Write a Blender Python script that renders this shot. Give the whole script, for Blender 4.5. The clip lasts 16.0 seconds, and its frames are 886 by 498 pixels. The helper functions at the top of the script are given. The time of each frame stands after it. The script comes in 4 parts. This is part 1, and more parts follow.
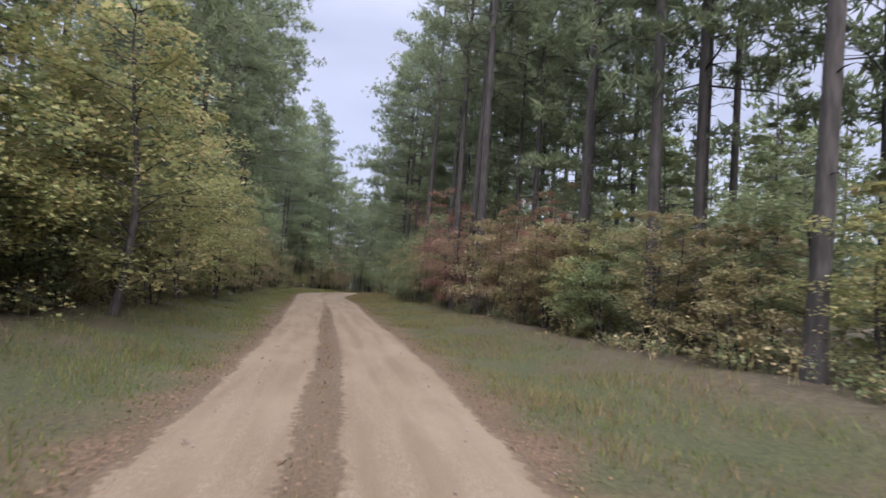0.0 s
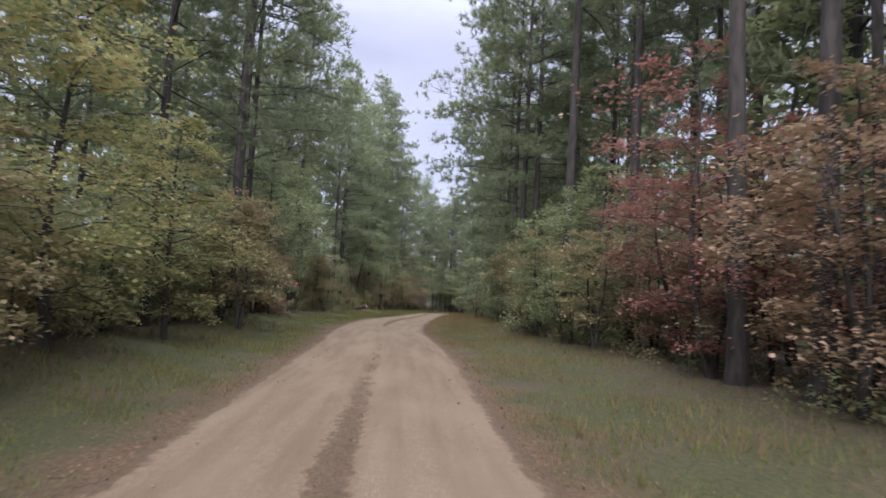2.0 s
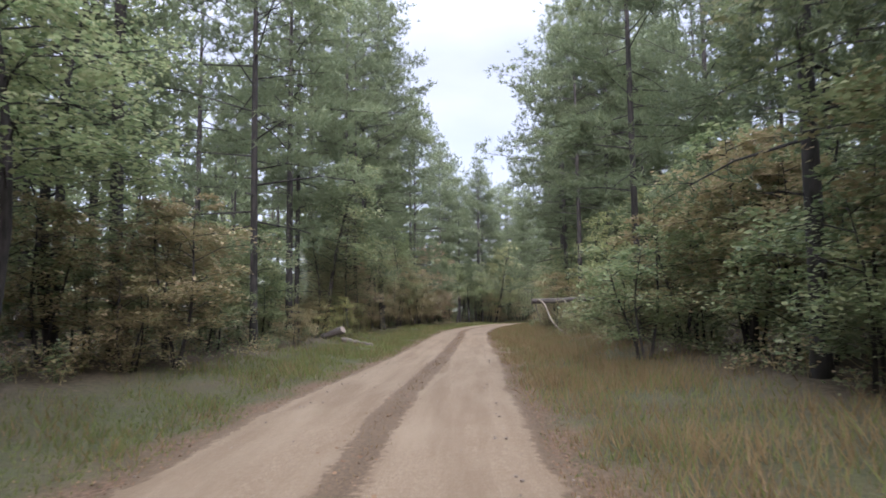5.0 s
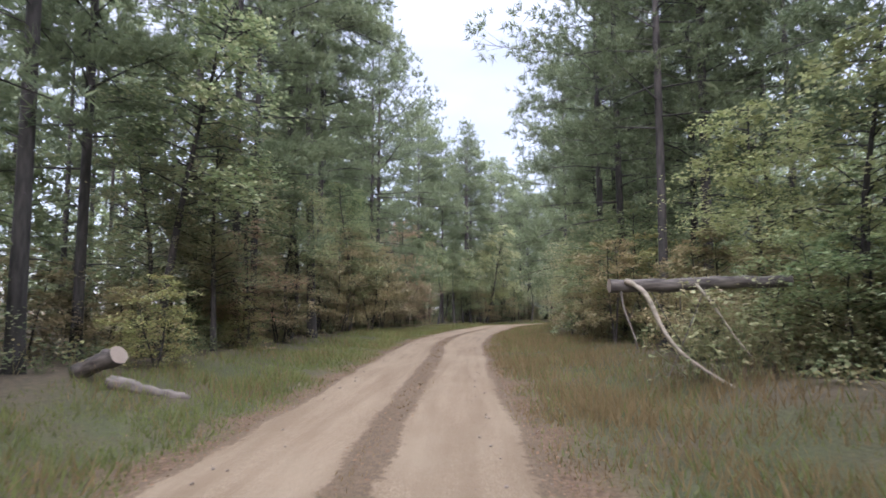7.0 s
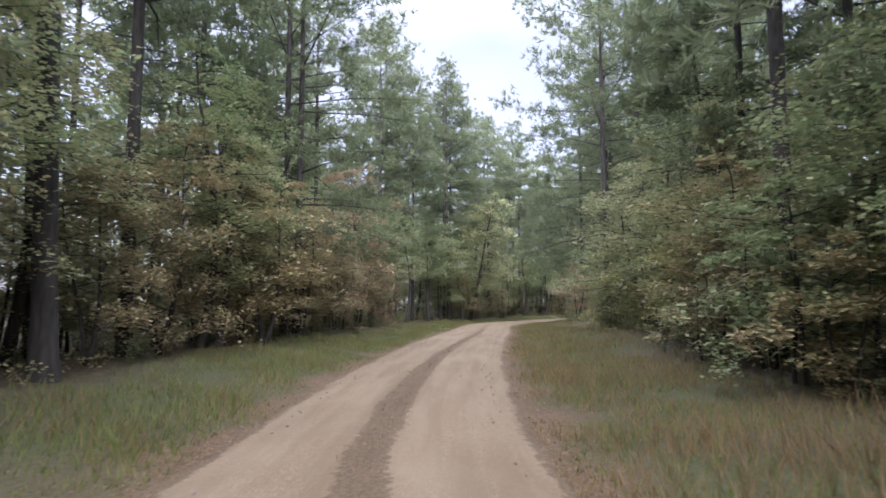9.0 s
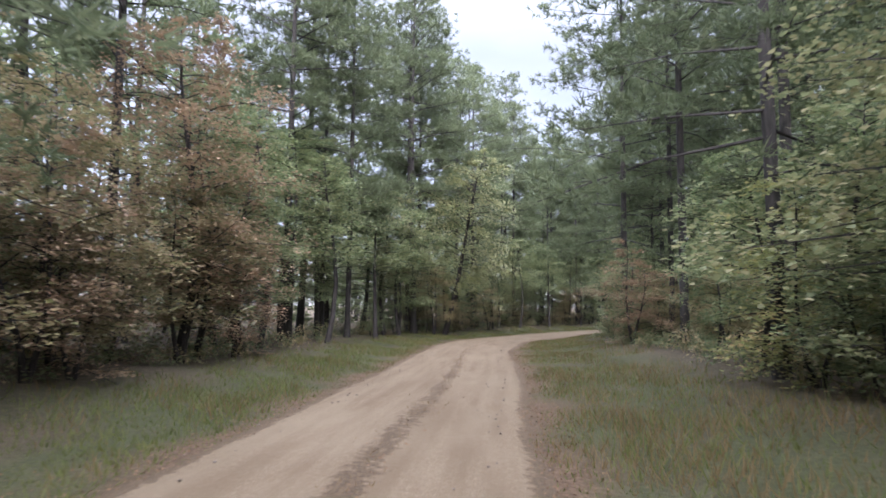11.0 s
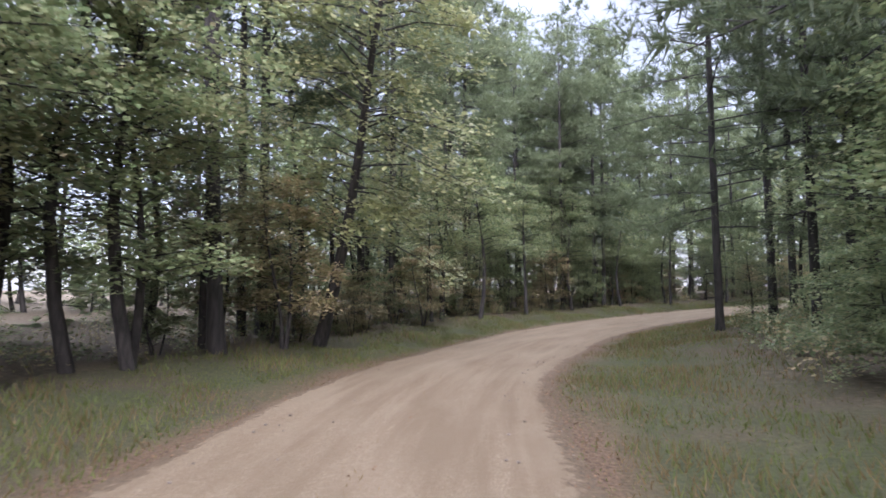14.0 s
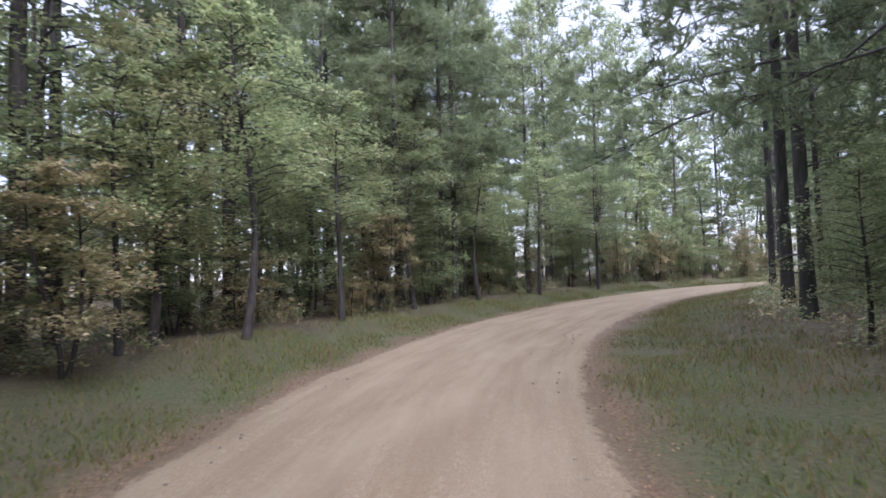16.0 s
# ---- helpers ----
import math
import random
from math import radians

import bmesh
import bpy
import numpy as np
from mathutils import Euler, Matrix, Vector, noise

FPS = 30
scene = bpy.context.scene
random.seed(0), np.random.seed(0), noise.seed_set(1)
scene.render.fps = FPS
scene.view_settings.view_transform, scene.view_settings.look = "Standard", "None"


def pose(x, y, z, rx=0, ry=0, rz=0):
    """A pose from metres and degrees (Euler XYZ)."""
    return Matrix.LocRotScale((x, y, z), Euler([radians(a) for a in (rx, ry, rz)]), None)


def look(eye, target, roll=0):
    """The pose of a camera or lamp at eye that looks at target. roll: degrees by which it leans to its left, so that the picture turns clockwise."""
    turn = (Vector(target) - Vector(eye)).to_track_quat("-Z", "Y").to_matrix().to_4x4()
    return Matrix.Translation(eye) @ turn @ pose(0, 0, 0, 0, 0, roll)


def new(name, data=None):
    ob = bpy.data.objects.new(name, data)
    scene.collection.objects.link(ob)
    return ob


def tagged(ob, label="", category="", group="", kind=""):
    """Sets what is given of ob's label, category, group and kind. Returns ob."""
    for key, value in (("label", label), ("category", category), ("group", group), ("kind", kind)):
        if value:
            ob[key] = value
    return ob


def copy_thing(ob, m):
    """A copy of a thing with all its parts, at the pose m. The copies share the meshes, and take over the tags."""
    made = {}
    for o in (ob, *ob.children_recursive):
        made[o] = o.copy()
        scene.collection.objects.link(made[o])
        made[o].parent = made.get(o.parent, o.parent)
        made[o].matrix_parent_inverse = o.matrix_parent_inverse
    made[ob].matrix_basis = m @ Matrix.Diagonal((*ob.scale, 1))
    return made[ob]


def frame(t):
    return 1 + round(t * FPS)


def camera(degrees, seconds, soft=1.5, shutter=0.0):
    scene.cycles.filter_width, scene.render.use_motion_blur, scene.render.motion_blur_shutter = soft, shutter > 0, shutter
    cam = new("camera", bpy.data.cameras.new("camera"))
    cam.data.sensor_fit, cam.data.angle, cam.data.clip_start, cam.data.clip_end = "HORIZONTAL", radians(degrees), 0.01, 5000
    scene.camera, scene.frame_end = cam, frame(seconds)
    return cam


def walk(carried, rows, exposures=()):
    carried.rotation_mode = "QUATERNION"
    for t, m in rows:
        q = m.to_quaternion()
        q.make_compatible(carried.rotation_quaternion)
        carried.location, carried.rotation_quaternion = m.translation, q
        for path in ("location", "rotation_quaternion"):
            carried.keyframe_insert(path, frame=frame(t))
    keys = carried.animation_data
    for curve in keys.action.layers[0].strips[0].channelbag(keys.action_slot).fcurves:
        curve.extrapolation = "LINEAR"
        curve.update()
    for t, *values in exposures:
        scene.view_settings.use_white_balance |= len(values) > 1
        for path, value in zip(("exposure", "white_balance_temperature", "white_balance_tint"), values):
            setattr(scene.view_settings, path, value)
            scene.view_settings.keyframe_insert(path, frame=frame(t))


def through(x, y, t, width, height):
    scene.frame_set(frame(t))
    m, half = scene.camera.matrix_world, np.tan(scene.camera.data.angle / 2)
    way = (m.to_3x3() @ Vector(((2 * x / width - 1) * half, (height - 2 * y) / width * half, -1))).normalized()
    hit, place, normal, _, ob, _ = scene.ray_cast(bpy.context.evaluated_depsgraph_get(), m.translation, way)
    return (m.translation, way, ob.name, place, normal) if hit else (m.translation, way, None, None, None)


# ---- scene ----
# ---------------------------------------------------------------- camera
cam = camera(70.0, 16.0, soft=1.7, shutter=0.14)
PATH = [
    (0, (0.000, 0.000, 0.818), (-2.706, 9.599, 1.544), 4.43),
    (0.5, (-2.298, 5.663, 0.889), (-5.478, 15.117, 1.603), 4.65),
    (1, (-4.844, 11.251, 1.001), (-8.330, 20.593, 1.757), 4.42),
    (1.5, (-7.447, 16.680, 1.128), (-11.118, 25.945, 1.956), 4.04),
    (2, (-9.911, 22.014, 1.220), (-13.748, 31.206, 2.109), 3.17),
    (2.5, (-12.479, 27.314, 1.307), (-16.433, 36.451, 2.252), 2.56),
    (3, (-15.024, 32.622, 1.414), (-19.058, 41.721, 2.381), 1.62),
    (3.5, (-17.772, 37.797, 1.511), (-21.796, 46.898, 2.503), 1.10),
    (4, (-20.407, 42.972, 1.586), (-24.396, 52.088, 2.579), -0.07),
    (4.2, (-21.436, 44.975, 1.609), (-25.401, 54.102, 2.600), -0.58),
    (6.3, (-28.996, 64.103, 1.584), (-33.053, 73.193, 2.547), -0.54),
    (6.5, (-29.772, 65.946, 1.590), (-33.766, 75.063, 2.554), -0.37),
    (7, (-31.678, 70.596, 1.607), (-35.503, 79.787, 2.547), -0.16),
    (7.5, (-33.567, 75.341, 1.632), (-37.261, 84.591, 2.522), -0.13),
    (8, (-35.423, 80.019, 1.638), (-39.024, 89.308, 2.502), 0.12),
    (8.5, (-37.227, 84.526, 1.648), (-40.753, 93.846, 2.489), 0.12),
    (9, (-38.998, 88.937, 1.641), (-42.448, 98.287, 2.459), -0.05),
    (9.2, (-39.706, 90.724, 1.642), (-43.127, 100.086, 2.450), -0.12),
    (11.3, (-45.552, 112.201, 1.614), (-48.756, 121.630, 2.529), 0.55),
    (11.5, (-46.079, 114.095, 1.601), (-49.230, 123.543, 2.504), 0.30),
    (12, (-47.391, 118.715, 1.559), (-50.373, 128.223, 2.407), 0.25),
    (12.5, (-48.591, 123.191, 1.513), (-51.395, 132.756, 2.317), 0.23),
    (13, (-49.710, 127.391, 1.493), (-52.337, 137.012, 2.232), 0.07),
    (13.5, (-50.841, 131.589, 1.434), (-53.265, 141.267, 2.113), -0.22),
    (14, (-51.721, 135.795, 1.351), (-53.990, 145.516, 1.956), -0.33),
    (14.5, (-52.514, 139.945, 1.268), (-54.525, 149.727, 1.790), -0.16),
    (15, (-53.143, 144.131, 1.188), (-54.584, 154.015, 1.652), -0.18),
    (15.5, (-53.383, 148.437, 1.164), (-53.824, 158.419, 1.587), -0.52),
    (16, (-53.527, 152.683, 1.148), (-52.871, 162.652, 1.563), -1.51),
]
walk(cam, [(t, look(eye, target, roll)) for t, eye, target, roll in PATH],
     exposures=[(0.0, 3.1, 6050, 30), (1.0, 3.42, 6050, 30), (1.5, 3.45, 6080, 31), (2.0, 3.2, 6100, 32), (2.5, 3.4, 6100, 32), (3.5, 3.6, 6080, 31), (4.0, 3.55, 6050, 30), (6.0, 3.68, 5950, 30), (9.0, 3.74, 5930, 30), (11.0, 3.72, 5900, 30), (12.5, 3.68, 5900, 32), (14.0, 3.84, 5850, 32), (16.0, 3.98, 5800, 32)])

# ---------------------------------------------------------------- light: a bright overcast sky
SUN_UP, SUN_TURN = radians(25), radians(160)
world = bpy.data.worlds.new("overcast_sky")
scene.world = world
world.use_nodes = True
wn, wl = world.node_tree.nodes, world.node_tree.links
wn.clear()
w_out, w_bg, w_mix = wn.new("ShaderNodeOutputWorld"), wn.new("ShaderNodeBackground"), wn.new("ShaderNodeMix")
w_sky, w_noise, w_ramp, w_map, w_co = (wn.new("ShaderNodeTexSky"), wn.new("ShaderNodeTexNoise"), wn.new("ShaderNodeValToRGB"),
                                       wn.new("ShaderNodeMapping"), wn.new("ShaderNodeTexCoord"))
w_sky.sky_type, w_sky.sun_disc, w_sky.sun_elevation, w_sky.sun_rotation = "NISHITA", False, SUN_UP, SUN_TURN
w_mix.data_type = "RGBA"
w_mix.inputs["Factor"].default_value = 0.9
w_map.inputs["Scale"].default_value = (1.2, 1.2, 3.5)
w_noise.inputs["Scale"].default_value, w_noise.inputs["Detail"].default_value = 2.2, 6
w_ramp.color_ramp.elements[0].position, w_ramp.color_ramp.elements[0].color = 0.33, (6.9, 7.8, 8.2, 1)
w_ramp.color_ramp.elements[1].position, w_ramp.color_ramp.elements[1].color = 0.68, (9.4, 10.2, 10.5, 1)
wl.new(w_co.outputs["Generated"], w_map.inputs["Vector"])
wl.new(w_map.outputs["Vector"], w_noise.inputs["Vector"])
wl.new(w_noise.outputs["Fac"], w_ramp.inputs["Fac"])
wl.new(w_sky.outputs["Color"], w_mix.inputs["A"])
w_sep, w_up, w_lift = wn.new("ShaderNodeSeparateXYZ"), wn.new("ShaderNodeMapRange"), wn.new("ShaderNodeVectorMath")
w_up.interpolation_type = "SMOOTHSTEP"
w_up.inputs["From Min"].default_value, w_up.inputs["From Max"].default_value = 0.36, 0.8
w_up.inputs["To Min"].default_value, w_up.inputs["To Max"].default_value = 0.15, 1.25   # brightest overhead as overcast is, but steepened so the low sky stays dim
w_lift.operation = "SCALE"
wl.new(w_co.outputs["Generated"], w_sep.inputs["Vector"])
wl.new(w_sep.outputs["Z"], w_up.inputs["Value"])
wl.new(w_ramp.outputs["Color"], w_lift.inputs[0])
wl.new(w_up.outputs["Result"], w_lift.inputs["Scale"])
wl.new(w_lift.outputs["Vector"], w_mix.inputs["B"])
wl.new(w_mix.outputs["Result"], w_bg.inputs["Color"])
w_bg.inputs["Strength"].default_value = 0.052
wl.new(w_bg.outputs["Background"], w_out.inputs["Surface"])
# no sun shows; a wide low lamp added from behind to brighten the foliage
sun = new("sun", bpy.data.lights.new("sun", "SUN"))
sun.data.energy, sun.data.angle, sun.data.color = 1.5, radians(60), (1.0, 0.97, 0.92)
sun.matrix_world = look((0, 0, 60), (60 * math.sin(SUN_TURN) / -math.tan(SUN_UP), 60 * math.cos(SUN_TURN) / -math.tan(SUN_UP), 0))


# ---------------------------------------------------------------- materials
def mat_new(name, rough=0.8):
    m = bpy.data.materials.new(name)
    m.use_nodes = True
    b = m.node_tree.nodes["Principled BSDF"]
    b.inputs["Roughness"].default_value = rough
    b.inputs["Specular IOR Level"].default_value = 0.25
    return m, m.node_tree.nodes, m.node_tree.links, b


def noise_node(nodes, links, scale, detail=4, coords="Object", stretch=None):
    co, n = nodes.new("ShaderNodeTexCoord"), nodes.new("ShaderNodeTexNoise")
    n.inputs["Scale"].default_value, n.inputs["Detail"].default_value = scale, detail
    if stretch:
        mp = nodes.new("ShaderNodeMapping")
        mp.inputs["Scale"].default_value = stretch
        links.new(co.outputs[coords], mp.inputs["Vector"])
        links.new(mp.outputs["Vector"], n.inputs["Vector"])
    else:
        links.new(co.outputs[coords], n.inputs["Vector"])
    return n.outputs["Fac"]


def ramp_node(nodes, links, fac, stops):
    r = nodes.new("ShaderNodeValToRGB")
    for k, (p, c) in enumerate(stops):
        e = r.color_ramp.elements[k] if k < 2 else r.color_ramp.elements.new(p)
        e.position, e.color = p, (*c, 1)
    links.new(fac, r.inputs["Fac"])
    return r.outputs["Color"]


def mix_node(nodes, links, fac, a, b, how="MIX"):
    m = nodes.new("ShaderNodeMix")
    m.data_type, m.blend_type = "RGBA", how
    for key, v in (("Factor", fac), ("A", a), ("B", b)):
        if hasattr(v, "links"):
            links.new(v, m.inputs[key])
        else:
            m.inputs[key].default_value = v if key == "Factor" else (*v, 1)
    return m.outputs["Result"]


def bump_node(nodes, links, b, height, strength, dist):
    n = nodes.new("ShaderNodeBump")
    n.inputs["Strength"].default_value, n.inputs["Distance"].default_value = strength, dist
    links.new(height, n.inputs["Height"])
    links.new(n.outputs["Normal"], b.inputs["Normal"])


def math_node(nodes, links, op, a, b):
    n = nodes.new("ShaderNodeMath")
    n.operation, n.use_clamp = op, True
    for k, v in enumerate((a, b)):
        if hasattr(v, "links"):
            links.new(v, n.inputs[k])
        else:
            n.inputs[k].default_value = v
    return n.outputs[0]


def leaf_material(name, colours, through=0.3, rough=0.55, coarse=0.5):
    """Foliage: one colour a leaf, drifting over the crown, and light that comes through."""
    m, nodes, links, b = mat_new(name, rough)
    b.inputs["Specular IOR Level"].default_value = 0.3
    geo, info = nodes.new("ShaderNodeNewGeometry"), nodes.new("ShaderNodeObjectInfo")
    drift = noise_node(nodes, links, coarse, 3)
    mixed = math_node(nodes, links, "MULTIPLY_ADD", geo.outputs["Random Per Island"], 0.45)
    mixed.node.inputs[2].default_value = 0.0
    total = math_node(nodes, links, "ADD", mixed, math_node(nodes, links, "MULTIPLY", drift, 0.6))
    step = (0.85 - 0.15) / (len(colours) - 1)
    col = ramp_node(nodes, links, total, [(0.15 + k * step, c) for k, c in enumerate(colours)])
    hsv = nodes.new("ShaderNodeHueSaturation")
    val = nodes.new("ShaderNodeMapRange")
    val.inputs["To Min"].default_value, val.inputs["To Max"].default_value = 0.95, 1.32
    links.new(info.outputs["Random"], val.inputs["Value"])
    links.new(val.outputs["Result"], hsv.inputs["Value"])
    links.new(col, hsv.inputs["Color"])
    links.new(hsv.outputs["Color"], b.inputs["Base Color"])
    tr, mx = nodes.new("ShaderNodeBsdfTranslucent"), nodes.new("ShaderNodeMixShader")
    links.new(hsv.outputs["Color"], tr.inputs["Color"])
    mx.inputs["Fac"].default_value = through
    links.new(b.outputs["BSDF"], mx.inputs[1])
    links.new(tr.outputs["BSDF"], mx.inputs[2])
    links.new(mx.outputs["Shader"], nodes["Material Output"].inputs["Surface"])
    return m


def bark_material(name, dark, light, scale=1.0):
    m, nodes, links, b = mat_new(name, 0.9)
    plates = noise_node(nodes, links, 9 * scale, 5, stretch=(1, 1, 0.22))
    stains = noise_node(nodes, links, 0.7, 3)
    col = ramp_node(nodes, links, plates, [(0.35, dark), (0.65, light)])
    col = mix_node(nodes, links, math_node(nodes, links, "MULTIPLY", stains, 0.6), col, [c * 0.7 for c in dark])
    links.new(col, b.inputs["Base Color"])
    bump_node(nodes, links, b, plates, 0.8, 0.03)
    return m


PINE_BARK = bark_material("pine_bark", (0.02, 0.019, 0.017), (0.054, 0.05, 0.044))
GREY_BARK = bark_material("grey_bark", (0.02, 0.019, 0.017), (0.055, 0.05, 0.044), 1.6)
NEEDLES = leaf_material("pine_needles", [(0.058, 0.08, 0.044), (0.1, 0.128, 0.066), (0.152, 0.178, 0.09)], 0.5, 0.7, 0.25)
LEAF_GREEN = leaf_material("green_leaves", [(0.075, 0.112, 0.053), (0.13, 0.172, 0.077), (0.198, 0.232, 0.11), (0.265, 0.26, 0.143)], 0.5)
LEAF_YELLOW = leaf_material("yellowing_leaves", [(0.115, 0.145, 0.055), (0.185, 0.21, 0.08), (0.27, 0.26, 0.105), (0.35, 0.24, 0.12)], 0.5)
LEAF_PALE = leaf_material("pale_green_leaves", [(0.12, 0.15, 0.06), (0.19, 0.22, 0.09), (0.26, 0.275, 0.12), (0.31, 0.3, 0.15)], 0.5)
LEAF_TAN = leaf_material("tan_autumn_leaves", [(0.17, 0.13, 0.065), (0.28, 0.2, 0.105), (0.35, 0.255, 0.145), (0.3, 0.2, 0.12)], 0.45)
LEAF_RED = leaf_material("dark_red_leaves", [(0.13, 0.088, 0.055), (0.22, 0.108, 0.08), (0.29, 0.135, 0.105), (0.2, 0.13, 0.078)], 0.45)
LEAF_OLIVE = leaf_material("olive_brown_leaves", [(0.10, 0.11, 0.045), (0.17, 0.165, 0.07), (0.245, 0.20, 0.105), (0.31, 0.235, 0.14)], 0.45)
LEAF_SAGE = leaf_material("dull_green_leaves", [(0.1, 0.125, 0.06), (0.15, 0.172, 0.08), (0.215, 0.215, 0.105), (0.28, 0.24, 0.14)], 0.48)
LEAF_RUST = leaf_material("rust_red_leaves", [(0.12, 0.104, 0.054), (0.205, 0.15, 0.088), (0.265, 0.178, 0.11), (0.19, 0.158, 0.082)], 0.42)
LEAF_ORANGE = leaf_material("orange_leaves", [(0.31, 0.21, 0.11), (0.42, 0.25, 0.15), (0.45, 0.24, 0.17), (0.41, 0.2, 0.165)], 0.45)


def road_material():
    m, nodes, links, b = mat_new("sandy_gravel", 0.95)
    lane, along, across = nodes.new("ShaderNodeCombineXYZ"), nodes.new("ShaderNodeAttribute"), nodes.new("ShaderNodeAttribute")
    along.attribute_name, across.attribute_name = "along", "across"
    links.new(along.outputs["Fac"], lane.inputs["X"])
    links.new(across.outputs["Fac"], lane.inputs["Y"])

    def streaks(scale, stretch, detail):
        mp, n = nodes.new("ShaderNodeMapping"), nodes.new("ShaderNodeTexNoise")
        mp.inputs["Scale"].default_value = stretch
        n.inputs["Scale"].default_value, n.inputs["Detail"].default_value = scale, detail
        links.new(lane.outputs["Vector"], mp.inputs["Vector"])
        links.new(mp.outputs["Vector"], n.inputs["Vector"])
        return n.outputs["Fac"]

    grain = noise_node(nodes, links, 45, 8)
    gravel = noise_node(nodes, links, 14, 6)
    wheel = streaks(3.2, (0.06, 1, 1), 4)
    wash = streaks(1.1, (0.25, 1, 1), 5)
    col = ramp_node(nodes, links, grain, [(0.28, (0.15, 0.12, 0.093)), (0.5, (0.25, 0.202, 0.162)), (0.72, (0.345, 0.30, 0.25))])
    col = mix_node(nodes, links, ramp_node(nodes, links, gravel, [(0.35, (0.75, 0.75, 0.75)), (0.6, (0, 0, 0))]), col, (0.21, 0.166, 0.125))
    col = mix_node(nodes, links, ramp_node(nodes, links, wheel, [(0.42, (0, 0, 0)), (0.62, (0.8, 0.8, 0.8))]), col, (0.185, 0.145, 0.108))
    col = mix_node(nodes, links, ramp_node(nodes, links, wash, [(0.45, (0, 0, 0)), (0.7, (0.55, 0.55, 0.55))]), col, (0.305, 0.26, 0.217))
    att = nodes.new("ShaderNodeAttribute")
    att.attribute_name = "litter"
    ragged = math_node(nodes, links, "ADD", math_node(nodes, links, "MULTIPLY", noise_node(nodes, links, 9, 6), 0.9), math_node(nodes, links, "MULTIPLY", streaks(1.6, (0.5, 1, 1), 4), 0.65))
    edge = math_node(nodes, links, "SUBTRACT", math_node(nodes, links, "ADD", att.outputs["Fac"], math_node(nodes, links, "SUBTRACT", ragged, 0.3)), 0.86)
    edge = math_node(nodes, links, "MULTIPLY", edge, 5.0)
    dirt = ramp_node(nodes, links, noise_node(nodes, links, 22, 6), [(0.3, (0.036, 0.025, 0.015)), (0.5, (0.083, 0.057, 0.036)), (0.7, (0.16, 0.12, 0.083))])
    links.new(mix_node(nodes, links, 1.0, mix_node(nodes, links, edge, col, dirt), (0.58, 0.54, 0.415), "MULTIPLY"), b.inputs["Base Color"])
    bump_node(nodes, links, b, math_node(nodes, links, "ADD", math_node(nodes, links, "MULTIPLY", grain, 0.5), math_node(nodes, links, "MULTIPLY", gravel, 0.5)), 0.9, 0.03)
    return m


def ground_material():
    m, nodes, links, b = mat_new("verge_and_forest_floor", 0.95)
    att = nodes.new("ShaderNodeAttribute")
    att.attribute_name = "wood"
    fine = noise_node(nodes, links, 14, 6)
    patch = noise_node(nodes, links, 0.5, 4)
    grass = ramp_node(nodes, links, fine, [(0.3, (0.022, 0.027, 0.01)), (0.5, (0.038, 0.043, 0.015)), (0.72, (0.058, 0.06, 0.024))])
    dry = ramp_node(nodes, links, fine, [(0.3, (0.034, 0.028, 0.014)), (0.7, (0.072, 0.057, 0.031))])
    col = mix_node(nodes, links, ramp_node(nodes, links, patch, [(0.46, (0, 0, 0)), (0.66, (1, 1, 1))]), grass, dry)
    litter = ramp_node(nodes, links, noise_node(nodes, links, 7, 6), [(0.3, (0.036, 0.029, 0.016)), (0.52, (0.07, 0.055, 0.033)), (0.7, (0.125, 0.098, 0.063))])
    ragged = math_node(nodes, links, "ADD", att.outputs["Fac"], math_node(nodes, links, "SUBTRACT", noise_node(nodes, links, 1.3, 4), 0.5))
    col = mix_node(nodes, links, ragged, col, litter)
    side = nodes.new("ShaderNodeAttribute")
    side.attribute_name = "shoulder"
    torn = math_node(nodes, links, "ADD", side.outputs["Fac"], math_node(nodes, links, "SUBTRACT", noise_node(nodes, links, 4, 5), 0.62))
    earth = ramp_node(nodes, links, noise_node(nodes, links, 18, 6), [(0.3, (0.038, 0.024, 0.012)), (0.5, (0.08, 0.051, 0.028)), (0.7, (0.13, 0.092, 0.055))])
    links.new(mix_node(nodes, links, math_node(nodes, links, "MULTIPLY", torn, 1.8), col, earth), b.inputs["Base Color"])
    bump_node(nodes, links, b, fine, 0.8, 0.06)
    return m


# ---------------------------------------------------------------- helpers for meshes
def mesh_of(name, verts, faces, mats, index=None, smooth=True):
    """A mesh from arrays; faces: arrays of equal-length rows, or a list of such arrays."""
    me = bpy.data.meshes.new(name)
    groups = faces if isinstance(faces, list) else [faces]
    groups = [np.asarray(g, dtype=np.int32) for g in groups if len(g)]
    loops = np.concatenate([g.ravel() for g in groups])
    sizes = np.concatenate([np.full(len(g), g.shape[1], dtype=np.int32) for g in groups])
    me.vertices.add(len(verts))
    me.vertices.foreach_set("co", np.asarray(verts, dtype=np.float32).ravel())
    me.loops.add(len(loops))
    me.loops.foreach_set("vertex_index", loops)
    me.polygons.add(len(sizes))
    me.polygons.foreach_set("loop_start", np.concatenate([[0], np.cumsum(sizes)[:-1]]).astype(np.int32))
    if index is not None:
        me.polygons.foreach_set("material_index", np.asarray(index, dtype=np.int32))
    if smooth:
        me.polygons.foreach_set("use_smooth", np.ones(len(sizes), dtype=bool))
    for m in mats:
        me.materials.append(m)
    me.update(calc_edges=True)
    return me


